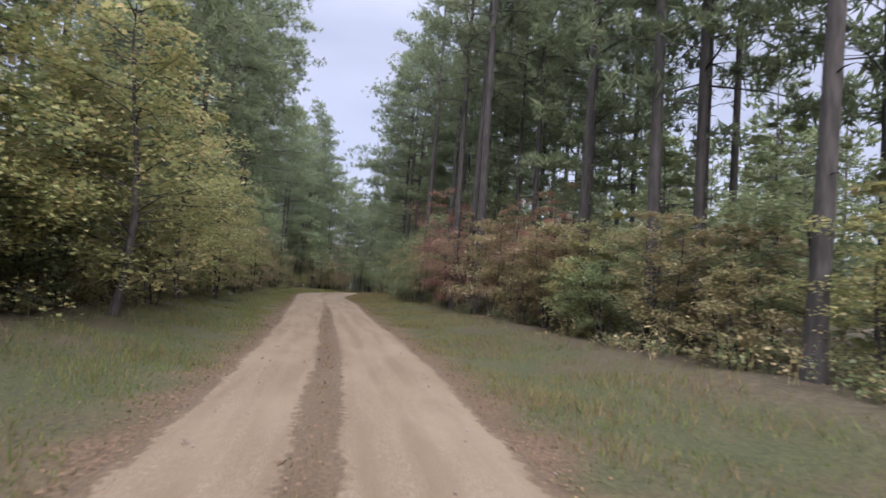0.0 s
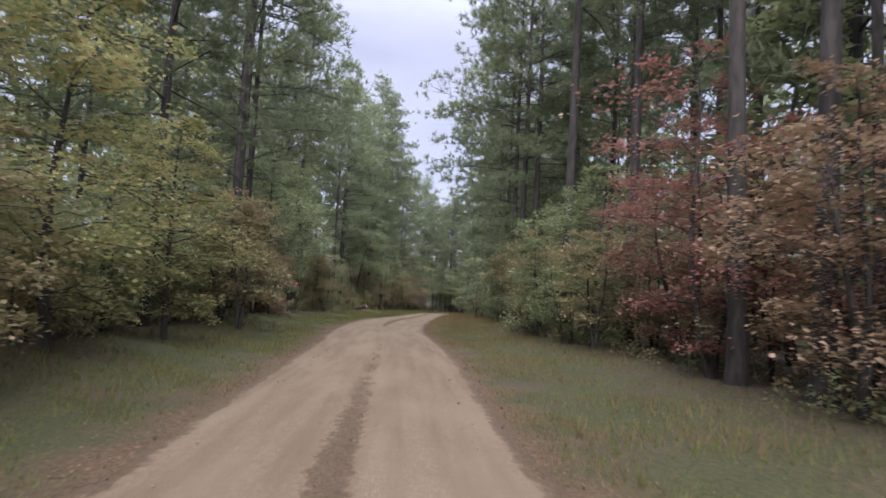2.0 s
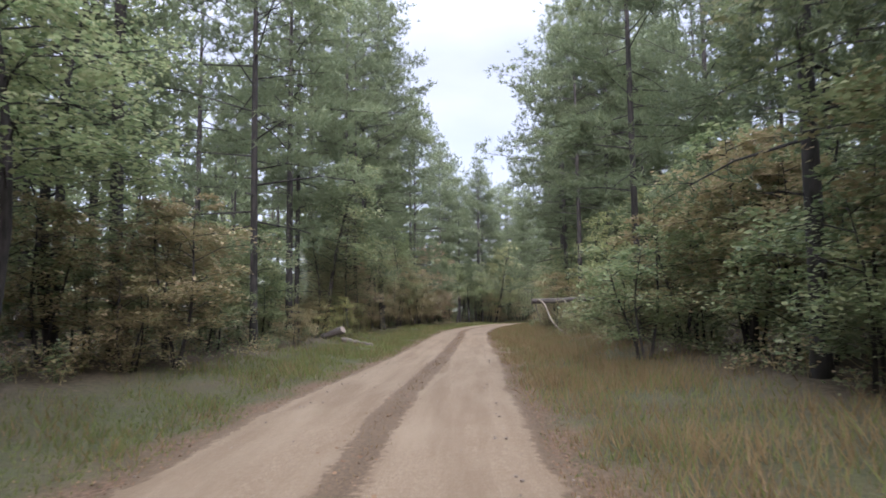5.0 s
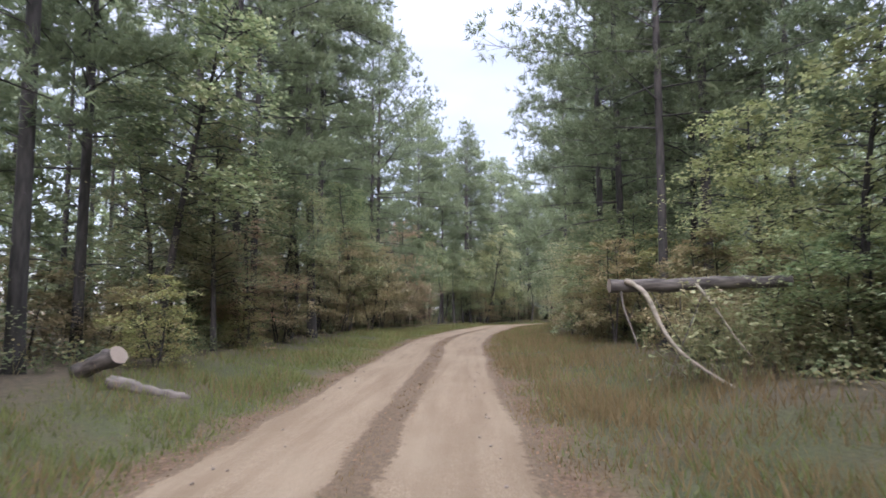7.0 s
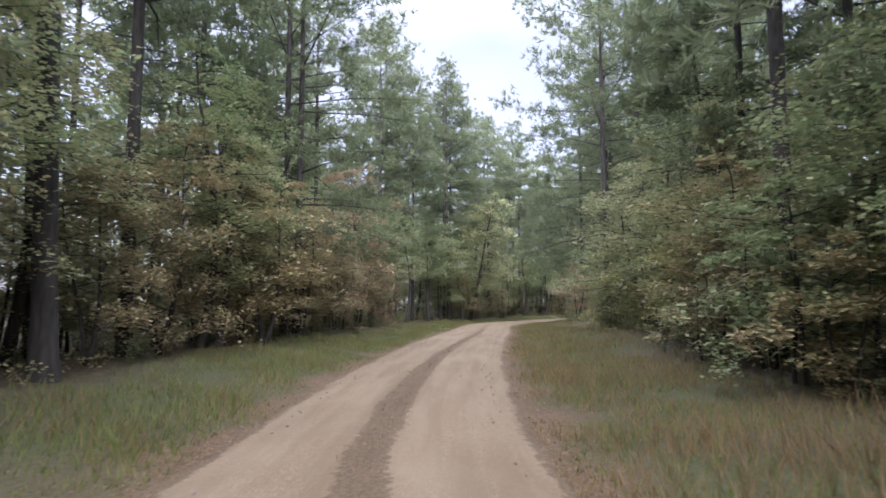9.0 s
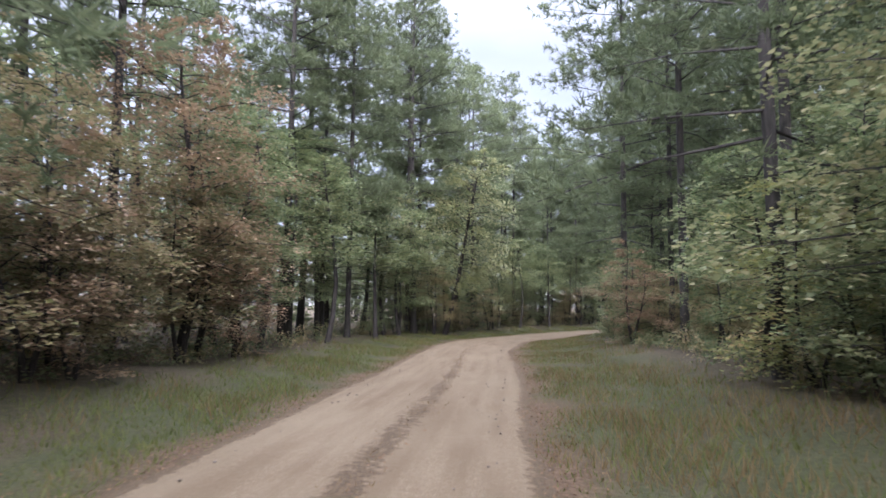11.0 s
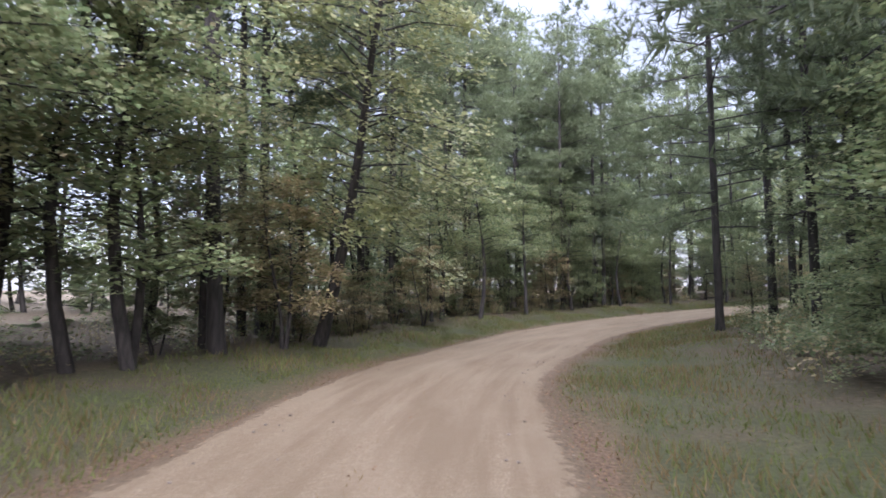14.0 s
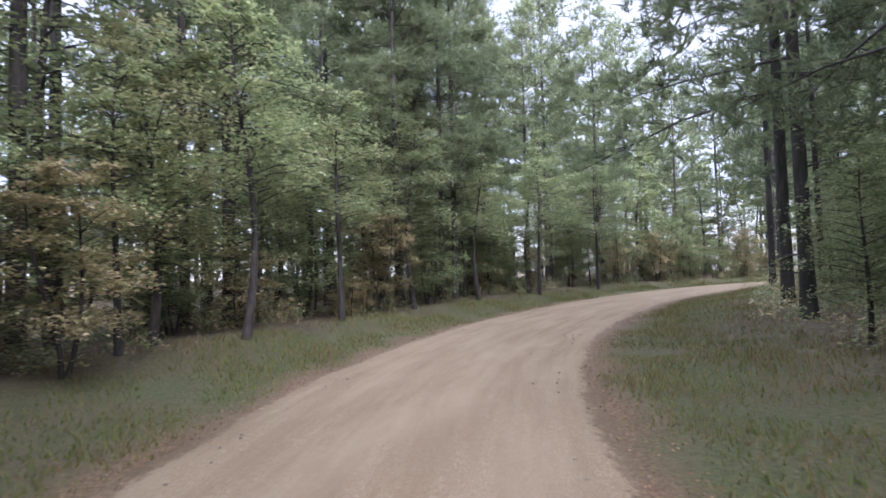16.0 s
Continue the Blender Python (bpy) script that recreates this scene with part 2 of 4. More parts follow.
def tube(points, radii, sides, rough=0.0, rng=None):
    """A tapered tube of quads along points."""
    pts = np.asarray(points, float)
    n = len(pts)
    tang = np.gradient(pts, axis=0)
    tang /= np.linalg.norm(tang, axis=1, keepdims=True) + 1e-9
    ref = np.where(np.abs(tang[:, 2:3]) > 0.8, np.array([[1.0, 0, 0]]), np.array([[0, 0, 1.0]]))
    a = np.cross(tang, ref)
    a /= np.linalg.norm(a, axis=1, keepdims=True) + 1e-9
    c = np.cross(tang, a)
    ang = np.linspace(0, 2 * np.pi, sides, endpoint=False)
    r = np.asarray(radii, float)[:, None] * np.ones((n, sides))
    if rng is not None and rough:
        r = r * (1 + rough * rng.standard_normal((n, sides)))
    v = pts[:, None] + r[..., None] * (np.cos(ang)[None, :, None] * a[:, None] + np.sin(ang)[None, :, None] * c[:, None])
    i, j = np.meshgrid(np.arange(n - 1), np.arange(sides), indexing="ij")
    k = (j + 1) % sides
    q = np.stack([i * sides + j, i * sides + k, (i + 1) * sides + k, (i + 1) * sides + j], -1).reshape(-1, 4)
    return v.reshape(-1, 3), q


class Heap:
    """Collects vertices and faces of one size."""

    def __init__(self):
        self.v, self.f, self.n = [], [], 0

    def add(self, v, f):
        self.v.append(np.asarray(v, float))
        self.f.append(np.asarray(f) + self.n)
        self.n += len(v)
        return self

    def all(self):
        return np.concatenate(self.v), np.concatenate(self.f)


def sprays(rng, centres, aims, size, per, thin):
    """Needle tufts: per slim triangles a centre, fanned round its aim."""
    n = len(centres)
    d = np.repeat(aims, per, 0) + 0.85 * rng.standard_normal((n * per, 3))
    d /= np.linalg.norm(d, axis=1, keepdims=True)
    side = np.cross(d, rng.standard_normal((n * per, 3)))
    side /= np.linalg.norm(side, axis=1, keepdims=True)
    ln = size * rng.uniform(0.6, 1.15, (n * per, 1))
    base = np.repeat(centres, per, 0) + 0.1 * size * rng.standard_normal((n * per, 3))
    v = np.stack([base - side * ln * thin, base + side * ln * thin, base + d * ln], 1).reshape(-1, 3)
    return v, np.arange(len(v)).reshape(-1, 3)


def leaves(rng, centres, size, tilt=0.3, plain=False):
    """Folded leaves of four corners, lying roughly flat; plain ones have three corners."""
    n = len(centres)
    up = np.stack([tilt * rng.standard_normal(n), tilt * rng.standard_normal(n), np.ones(n)], 1)
    up /= np.linalg.norm(up, axis=1, keepdims=True)
    turn = rng.uniform(0, 2 * np.pi, n)
    d = np.stack([np.cos(turn), np.sin(turn), -0.35 + 0.3 * rng.standard_normal(n)], 1)
    d -= up * (d * up).sum(1, keepdims=True)
    d /= np.linalg.norm(d, axis=1, keepdims=True)
    s = np.cross(up, d)
    ln = size * rng.uniform(0.65, 1.3, (n, 1))
    w = ln * 0.46
    if plain:
        v = np.stack([centres - s * w * 1.2, centres + s * w * 1.2, centres + d * ln], 1).reshape(-1, 3)
        return v, np.arange(3 * n).reshape(-1, 3)
    v = np.stack([centres, centres + d * ln * 0.5 + s * w + up * ln * 0.1, centres + d * ln, centres + d * ln * 0.5 - s * w + up * ln * 0.1], 1).reshape(-1, 3)
    b = np.arange(n)[:, None] * 4
    return v, np.concatenate([b + [0, 1, 2], b + [0, 2, 3]], 0)


# ---------------------------------------------------------------- the road's line
KNOTS = np.array([(12.50, -28.00), (7.16, -16.02), (2.32, -5.03), (-2.30, 5.35), (-6.90, 15.20), (-13.37, 27.92),
                  (-19.37, 39.96), (-24.77, 50.27), (-29.43, 60.99), (-33.61, 72.60), (-39.04, 86.95), (-43.66, 99.92), (-47.27, 112.98),
                  (-50.44, 126.49), (-53.29, 138.08), (-54.65, 147.99), (-54.21, 155.01), (-53.06, 162.54), (-50.96, 169.32),
                  (-47.70, 176.00), (-43.00, 183.30), (-36.50, 190.50), (-28.50, 196.50), (-18.00, 201.00), (-5.00, 203.50), (12.00, 204.00),
                  (40.00, 202.00)], float)


def spline(knots, step):
    out = []
    p = np.vstack([2 * knots[0] - knots[1], knots, 2 * knots[-1] - knots[-2]])
    for k in range(1, len(p) - 2):
        m = max(2, int(np.linalg.norm(p[k + 1] - p[k]) / step))
        u = np.linspace(0, 1, m, endpoint=False)[:, None]
        out.append(0.5 * (2 * p[k] + (p[k + 1] - p[k - 1]) * u + (2 * p[k - 1] - 5 * p[k] + 4 * p[k + 1] - p[k + 2]) * u**2
                          + (3 * p[k] - p[k - 1] - 3 * p[k + 1] + p[k + 2]) * u**3))
    return np.concatenate(out + [knots[-1:]])


LINE = spline(KNOTS, 0.5)
HEAD = np.gradient(LINE, axis=0)
HEAD /= np.linalg.norm(HEAD, axis=1, keepdims=True)
RIGHT = np.stack([HEAD[:, 1], -HEAD[:, 0]], 1)
ALONG = np.concatenate([[0], np.cumsum(np.linalg.norm(np.diff(LINE, axis=0), axis=1))])


def beside(points):
    """For rows of x, y: how far along the road, and how far to its right."""
    points = np.atleast_2d(np.asarray(points, float))
    s, off = np.empty(len(points)), np.empty(len(points))
    for a in range(0, len(points), 4000):
        d = points[a : a + 4000, None] - LINE[None]
        k = (d**2).sum(-1).argmin(1)
        pick = np.arange(len(k)), k
        s[a : a + 4000] = ALONG[k]
        off[a : a + 4000] = np.linalg.norm(d[pick], axis=1) * np.sign((d[pick] * RIGHT[k]).sum(1))
    return s, off


def on_line(s, off):
    """x, y at s along the road, off to its right."""
    return np.stack([np.interp(s, ALONG, LINE[:, k]) + off * np.interp(s, ALONG, RIGHT[:, k]) for k in (0, 1)], -1)


def half_width(s):
    return np.interp(s, [0, 38, 50, 63, 75, 92, 98, 116, 122, 135, 145, 165, 176, 184, 194, 200, 206, 215, 240, 400],
                     [1.58, 1.6, 1.68, 1.78, 1.9, 1.98, 1.96, 1.7, 1.66, 1.68, 1.7, 1.73, 1.75, 1.87, 1.93, 2.02, 2.15, 2.25, 2.2, 2.1])


def hills(x, y):
    return (0.10 * np.sin(x * 0.31 + 1.3) * np.sin(y * 0.23) + 0.06 * np.sin(x * 0.9 + y * 0.5) + 0.04 * np.sin(y * 1.3 - x * 0.7))


def climb(s):
    """The road's own height: over a long low rise, down into a shallow dip, and gently up out of the bend."""
    fall = 0.012 * (np.maximum(s - 140, 0) ** 2 / 50 - np.maximum(s - 165, 0) ** 2 / 50)
    before = -0.012 * (np.maximum(105 - s, 0) ** 2 / 50 - np.maximum(80 - s, 0) ** 2 / 50)
    u = np.clip((s - 198) / 70, 0, 1)
    return before - fall + 1.4 * u * u * (3 - 2 * u)


def height(points):
    """The ground's height at rows of x, y."""
    points = np.atleast_2d(np.asarray(points, float))
    s, off = beside(points)
    d = np.clip((np.abs(off) - 2.4) / 3.0, 0, 1)
    bank = np.where(off > 0, 0.42, 0.28)
    rise = bank * np.clip((np.abs(off) - 2.8) / 3.6, 0, 1) ** 1.3 + 0.35 * np.clip((np.abs(off) - 6) / 14, 0, 1)
    return -0.07 + climb(s) + d * hills(points[:, 0], points[:, 1]) + rise


# ---------------------------------------------------------------- ground and road
def axis(lo, hi, step):
    far = [20, 60, 140, 300, 700, 1600]
    return np.concatenate([[lo - f for f in reversed(far)], np.arange(lo, hi + 0.1, step), [hi + f for f in far]])


gx, gy = axis(-110, 60, 1.0), axis(-40, 245, 1.0)
GX, GY = np.meshgrid(gx, gy, indexing="ij")
flat = np.stack([GX.ravel(), GY.ravel()], 1)
g_s, g_off = beside(flat)
gi, gj = np.meshgrid(np.arange(len(gx) - 1), np.arange(len(gy) - 1), indexing="ij")
g0 = gi * len(gy) + gj
me = mesh_of("ground", np.column_stack([flat, height(flat)]), np.stack([g0, g0 + len(gy), g0 + len(gy) + 1, g0 + 1], -1).reshape(-1, 4), [ground_material()])
me.attributes.new("wood", "FLOAT", "POINT").data.foreach_set("value", np.clip((np.abs(g_off) - 5.0) / 2.5, 0, 1).astype(np.float32))
me.attributes.new("shoulder", "FLOAT", "POINT").data.foreach_set("value", np.clip(1.25 - np.maximum(np.abs(g_off) - half_width(g_s), 0) / 0.6, 0, 1).astype(np.float32))
tagged(new("ground", me), "grassy verges turning to brown leaf litter under trees", "ground", kind="structure")

r_s = np.arange(0, ALONG[-1] - 1, 0.4)
cross = np.array([-1.25, -1.08, -0.95, -0.72, -0.55, -0.4, -0.3, -0.2, -0.12, -0.04, 0.04, 0.12, 0.2, 0.3, 0.4, 0.55, 0.72, 0.95, 1.08, 1.25])
crown = np.array([-0.085, -0.045, -0.02, -0.012, -0.018, -0.008, 0.006, 0.014, 0.02, 0.022, 0.022, 0.02, 0.014, 0.006, -0.008, -0.018, -0.012, -0.02, -0.045, -0.085])
rng = np.random.default_rng(3)
RS, RC = np.meshgrid(r_s, cross, indexing="ij")
wander = np.convolve(rng.standard_normal(2 * len(r_s)), np.hanning(9) / 3, 'same').reshape(2, -1) + np.convolve(rng.standard_normal(2 * len(r_s)), np.hanning(41) / 8, 'same').reshape(2, -1)
ragged = 1 + 0.022 * np.where(RC < 0, wander[0][:, None], wander[1][:, None]) * np.clip(np.abs(RC) * 1.5 - 0.5, 0, 1)
r_xy = on_line(RS.ravel(), (RC * half_width(RS) * ragged).ravel())
r_z = np.tile(crown, len(r_s)) + climb(RS.ravel()) + 0.006 * rng.standard_normal(RS.size)
i, j = np.meshgrid(np.arange(len(r_s) - 1), np.arange(len(cross) - 1), indexing="ij")
k = i * len(cross) + j
me = mesh_of("road", np.column_stack([r_xy, r_z]), np.stack([k, k + len(cross), k + len(cross) + 1, k + 1], -1).reshape(-1, 4), [road_material()])


def strip(s):
    """How strongly the strip of litter between the wheel tracks shows along the road."""
    return np.interp(s, [0, 45, 58, 66, 84, 98, 140, 152, 168, 178, 185, 400], [1, 1, 0.9, 0.5, 0.15, 1, 1, 0.7, 0.5, 0.4, 0.1, 0.08])


def strip_off(s):
    return np.interp(s, [0, 40, 52, 58, 64, 100, 117, 124, 131, 135, 144, 160, 168, 175], [-0.16, -0.25, -0.24, -0.1, -0.03, 0.0, 0.04, 0.1, 0.1, -0.1, -0.08, 0.2, 0.1, 0.0])


litter = np.exp(-((RC * half_width(RS) - strip_off(RS)) / 0.28) ** 2) * strip(RS) + np.clip((np.abs(RC) - 0.93) / 0.25, 0, 1) * 0.9
me.attributes.new("along", "FLOAT", "POINT").data.foreach_set("value", RS.ravel().astype(np.float32))
me.attributes.new("across", "FLOAT", "POINT").data.foreach_set("value", (RC * half_width(RS)).ravel().astype(np.float32))
me.attributes.new("litter", "FLOAT", "POINT").data.foreach_set("value", litter.ravel().astype(np.float32))
tagged(new("road", me), "single-lane sandy gravel road with worn wheel tracks", "road", kind="structure")

# ---------------------------------------------------------------- trees
def part(name, me, parent, label=""):
    ob = new(name, me)
    ob.parent = parent
    return tagged(ob, label) if label else ob


def pine_mesh(seed, tall, bare, spread, girth, branches, clumps, tufts, per, size, thin=0.045, far=False):
    """A loblolly pine: wood (vertices, quads) and needles (vertices, triangles)."""
    rng = np.random.default_rng(seed)
    wood, green = Heap(), Heap()
    bend = rng.normal(0, 0.004 * tall, 2)
    u = np.array([-0.02, 0.0, 0.015, 0.05, 0.15, 0.3, 0.45, 0.6, 0.75, 0.88, 1.0])
    line = np.column_stack([bend[0] * np.sin(u * 3), bend[1] * np.sin(u * 2.4), u * tall])
    radii = girth * np.array([1.6, 1.4, 1.15, 1.0, 0.93, 0.84, 0.74, 0.6, 0.42, 0.24, 0.06])
    wood.add(*tube(line, radii, 6 if far else 9, 0.03, rng))
    for b in range(branches):
        f = (b + rng.uniform(0, 1)) / branches
        h = bare + (1 - bare) * f**0.9
        root = np.array([np.interp(h, u, line[:, k]) for k in range(3)])
        reach = spread * (0.35 + 0.65 * math.sin(math.pi * min(1, 0.25 + 0.78 * f))) * rng.uniform(0.55, 1.2) * (1 - 0.55 * f**3)
        turn = b * 2.4 + rng.normal(0, 0.5)
        rise = rng.normal(0.12 + 0.5 * f, 0.14)
        q = np.linspace(0, 1, 5)[:, None]
        out = np.array([math.cos(turn), math.sin(turn), 0])
        sway = rng.normal(0, 0.08, 3)
        limb = root + q * reach * out + np.array([0, 0, 1]) * reach * (rise * q - 0.35 * q * q * (1 - f) + 0.12 * q**3) + sway * reach * q * q
        thick = np.linspace(0.045, 0.012, 5) * (0.6 + 0.08 * reach) * (1.2 - 0.6 * f) * girth / 0.17
        keep = [0, 4] if far else [0, 2, 4]
        wood.add(*tube(limb[keep], thick[keep], 3))
        side = np.cross(out, (0, 0, 1))
        for c in range(max(2, int(round(clumps * reach / spread)))):
            t = rng.uniform(0.38, 1.0) ** 0.7
            away = rng.normal(0, 0.2 * reach) * (0.3 + 0.9 * (1 - abs(t - 0.7)))
            mid = np.array([np.interp(t, q[:, 0], limb[:, k]) for k in range(3)]) + away * side + np.array([0, 0, 0.1])
            if abs(away) > 0.3 and not far:
                stem = np.array([np.interp(t - 0.15, q[:, 0], limb[:, k]) for k in range(3)])
                wood.add(*tube([stem, mid], [0.014, 0.006], 3))
            at = mid + rng.normal(0, 1, (tufts, 3)) * np.array([0.3, 0.3, 0.13]) * (0.7 + 0.12 * spread)
            aim = out * 0.6 + math.copysign(0.5, away) * side + np.array([0, 0, 0.45])
            green.add(*sprays(rng, at, np.repeat(aim[None], tufts, 0), size, per, thin))
    for b in range(7):
        h = rng.uniform(0.25, 1) * bare
        root = np.array([np.interp(h, u, line[:, k]) for k in range(3)])
        turn, ln = rng.uniform(0, 6.28), rng.uniform(0.3, 1.6)
        tip = root + ln * np.array([math.cos(turn), math.sin(turn), rng.uniform(-0.25, 0.25)])
        wood.add(*tube([root, (root + tip) / 2 + (0, 0, 0.06), tip], [0.03, 0.02, 0.006], 3))
    return wood.all(), green.all()


def broadleaf_mesh(seed, tall, spread, stems, twigs, count, size, low=0.12, layered=0.55, lean=0.0, far=False):
    """An understorey tree or bush: wood and leaves in flat layered sprays, with gaps between them."""
    rng = np.random.default_rng(seed)
    wood, crown = Heap(), Heap()
    for st in range(stems):
        turn = st * 6.28 / stems + rng.uniform(0, 1)
        away = (0.0 if stems == 1 else 0.28 * spread) * rng.uniform(0.5, 1.2)
        top = tall * rng.uniform(0.75, 1.0) if st else tall
        u = np.linspace(0, 1, 7)
        base = 0.06 * stems * np.array([math.cos(turn), math.sin(turn)]) * (stems > 1)
        line = np.column_stack([base[0] + away * math.cos(turn) * u**1.3 + lean * u * tall + 0.03 * tall * np.sin(u * 5 + st), base[1] + away * math.sin(turn) * u**1.3 + 0.03 * tall * np.sin(u * 4 + 2 * st),
                                -0.15 + u * top])
        wood.add(*tube(line, (0.012 * tall + 0.012) * np.array([1.3, 1.0, 0.85, 0.68, 0.5, 0.32, 0.1]) / (1 + 0.25 * (stems - 1)), 6, 0.04, rng))
        for b in range(twigs // stems):
            f = (b + rng.uniform(0, 1)) / (twigs // stems)
            h = low + (1 - low) * f
            root = np.array([np.interp(h, u, line[:, k]) for k in range(3)])
            reach = spread * (0.3 + 0.8 * math.sin(math.pi * min(1, 0.22 + 0.74 * f))) * rng.uniform(0.5, 1.15)
            a = b * 2.4 + rng.normal(0, 0.6) + st
            out = np.array([math.cos(a), math.sin(a), 0])
            q = np.linspace(0, 1, 4)[:, None]
            limb = root + q * reach * out + np.array([0, 0, 1]) * reach * (rng.normal(0.45, 0.15) * q - 0.38 * q * q) + rng.normal(0, 0.08, 3) * reach * q * q
            keep = [0, 3] if far else [0, 1, 3]
            if not far or b % 2:
                wood.add(*tube(limb[keep], np.array([0.014, 0.010, 0.007, 0.003])[keep] * (0.5 + 0.16 * tall), 3))
            n = int(count / twigs * rng.uniform(0.5, 1.5) * (0.4 + reach / spread))
            side = np.cross(out, (0, 0, 1))
            spurs = max(3, int(5 + 2 * reach)) if not far else 3
            foot = rng.uniform(0.22, 0.95, spurs)
            hand = np.where(np.arange(spurs) % 2, 1.0, -1.0) * rng.uniform(0.7, 1.2, spurs)
            long = reach * (0.62 - 0.36 * foot) * rng.uniform(0.7, 1.2, spurs)
            sink = rng.normal(-0.06, 0.1, spurs)
            pick, w = rng.integers(spurs, size=n), rng.uniform(0.05, 1.05, n)
            tip = rng.uniform(0, 1, n) < 0.22                      # some leaves stand along the limb itself
            t = np.where(tip, rng.uniform(0.35, 1.08, n), foot[pick] + 0.3 * w * long[pick] / reach)
            at = np.stack([np.interp(t, q[:, 0], limb[:, k]) for k in range(3)], 1)
            at += np.where(tip, 0.0, hand[pick] * w * long[pick])[:, None] * side + 0.05 * reach * rng.standard_normal((n, 3)) * (1, 1, 0.6)
            at[:, 2] += np.where(tip, 0.0, sink[pick] * w * long[pick]) + rng.normal(0, (1 - layered) * 0.2 * reach, n)
            at[:, 2] = np.maximum(at[:, 2], 0.1)
            crown.add(*leaves(rng, at, size, plain=far))
    return wood.all(), crown.all()


def tree_thing(name, wood, crown, bark, leaf, label, category, group):
    base = tagged(new(name), label, category, group)
    part("trunk", mesh_of("trunk", *wood, [bark]), base)
    part("crown", mesh_of("crown", *crown, [leaf], smooth=False), base)
    return base


def stand(x, y, turn=0.0, scale=1.0, sink=0.0, tilt=0.0):
    return pose(x, y, float(height([(x, y)])[0]) - sink, tilt, 0, turn) @ Matrix.Scale(scale, 4)


def plant(first, m):
    """A copy of a tree at the pose m, its scale included."""
    ob = copy_thing(first, m)
    ob.matrix_basis = m
    return ob


PINE_SHAPES = [(1, 25, 0.36, 4.4, 0.19), (2, 23, 0.3, 4.0, 0.165), (3, 27, 0.45, 4.2, 0.2), (4, 21, 0.24, 3.5, 0.15), (5, 24, 0.16, 5.4, 0.16)]
PINE_LABEL = "tall straight pine with grey-brown plated bark and dark needles"
pines = []
for seed, tall, bare, spread, girth in PINE_SHAPES:
    w, c = pine_mesh(seed, tall, bare, spread, girth, 58, 8, 7, 15, 0.36, 0.06)
    pines.append(tree_thing("pine_tree", w, c, PINE_BARK, NEEDLES, PINE_LABEL, "tree", "pines along the road"))
w, c = pine_mesh(6, 27, 0.46, 3.6, 0.19, 44, 6, 6, 14, 0.36, 0.058)
pines.append(tree_thing("pine_tree", w, c, PINE_BARK, NEEDLES, "tall pine with a long bare trunk and a thin high crown", "tree", "pines along the road"))
back_pines = []
for seed, tall, bare, spread, girth in PINE_SHAPES[:4]:
    w, c = pine_mesh(seed + 30, tall, bare, spread, girth, 50, 6, 6, 7, 0.5, 0.1)
    back_pines.append(tree_thing("pine_tree", w, c, PINE_BARK, NEEDLES, PINE_LABEL, "tree", "pines along the road"))

BUSHES, BACK_BUSHES = {}, {}


def shrub_kind(key, seed, tall, spread, stems, twigs, count, size, low, leaf, label, back=False):
    """One kind of understorey tree or shrub, and, where asked for, a plainer one for the second row."""
    name, category = ("broadleaf_tree", "tree") if tall > 5.5 else ("shrub", "shrub")
    w, c = broadleaf_mesh(seed, tall, spread, stems, twigs, int(count * 1.55), size * 0.86, low, 0.74)
    BUSHES[key] = tree_thing(name, w, c, GREY_BARK, leaf, label, category, "understorey beside the road")
    if back:
        w, c = broadleaf_mesh(seed + 50, tall, spread, stems, int(twigs * 0.8), int(count * 0.55), size * 1.6, low, 0.65, 0.0, True)
        BACK_BUSHES[key] = tree_thing(name, w, c, GREY_BARK, leaf, label, category, "understorey beside the road")


shrub_kind("green_a", 11, 6.0, 2.2, 1, 44, 3600, 0.135, 0.24, LEAF_GREEN, "slender green broadleaf sapling at the edge of the wood", True)
shrub_kind("green_b", 12, 4.2, 1.8, 3, 42, 3300, 0.125, 0.16, LEAF_GREEN, "bushy green understorey shrub on the forest edge", True)
shrub_kind("olive_a", 13, 5.0, 2.0, 2, 44, 3500, 0.13, 0.22, LEAF_OLIVE, "olive-brown broadleaf shrub with layered sprays of leaves", True)
shrub_kind("olive_b", 14, 3.4, 1.7, 3, 39, 2900, 0.12, 0.13, LEAF_OLIVE, "low olive-brown bush turning in autumn", True)
shrub_kind("yellow_a", 15, 8.5, 2.9, 1, 60, 5600, 0.15, 0.1, LEAF_YELLOW, "broadleaf tree with yellow-green autumn leaves")
shrub_kind("yellow_b", 16, 4.6, 2.1, 2, 44, 3500, 0.13, 0.08, LEAF_YELLOW, "yellowing broadleaf shrub at the edge of the grass")
shrub_kind("rust_a", 17, 5.6, 2.2, 2, 46, 4700, 0.106, 0.14, LEAF_RUST, "rust-red dogwood shrub with layered autumn leaves")
shrub_kind("orange_a", 18, 4.4, 2.0, 2, 58, 4600, 0.12, 0.07, LEAF_ORANGE, "orange-red autumn sapling beside the verge")
shrub_kind("bare_stem", 20, 9.5, 2.5, 1, 48, 3500, 0.15, 0.4, LEAF_GREEN, "thin-stemmed green tree with a high leafy crown", True)
shrub_kind("yellow_lean", 22, 13.0, 3.4, 1, 72, 9000, 0.16, 0.24, LEAF_PALE, "leaning dark trunk with a pale green leafy crown")
shrub_kind("red_a", 23, 6.6, 2.3, 2, 46, 4700, 0.106, 0.14, LEAF_RED, "tall dark-red dogwood with thin layered leaves")
shrub_kind("olive_tall", 24, 9.5, 2.9, 1, 56, 4600, 0.14, 0.26, LEAF_SAGE, "tall dull-green tree reaching over the verge")
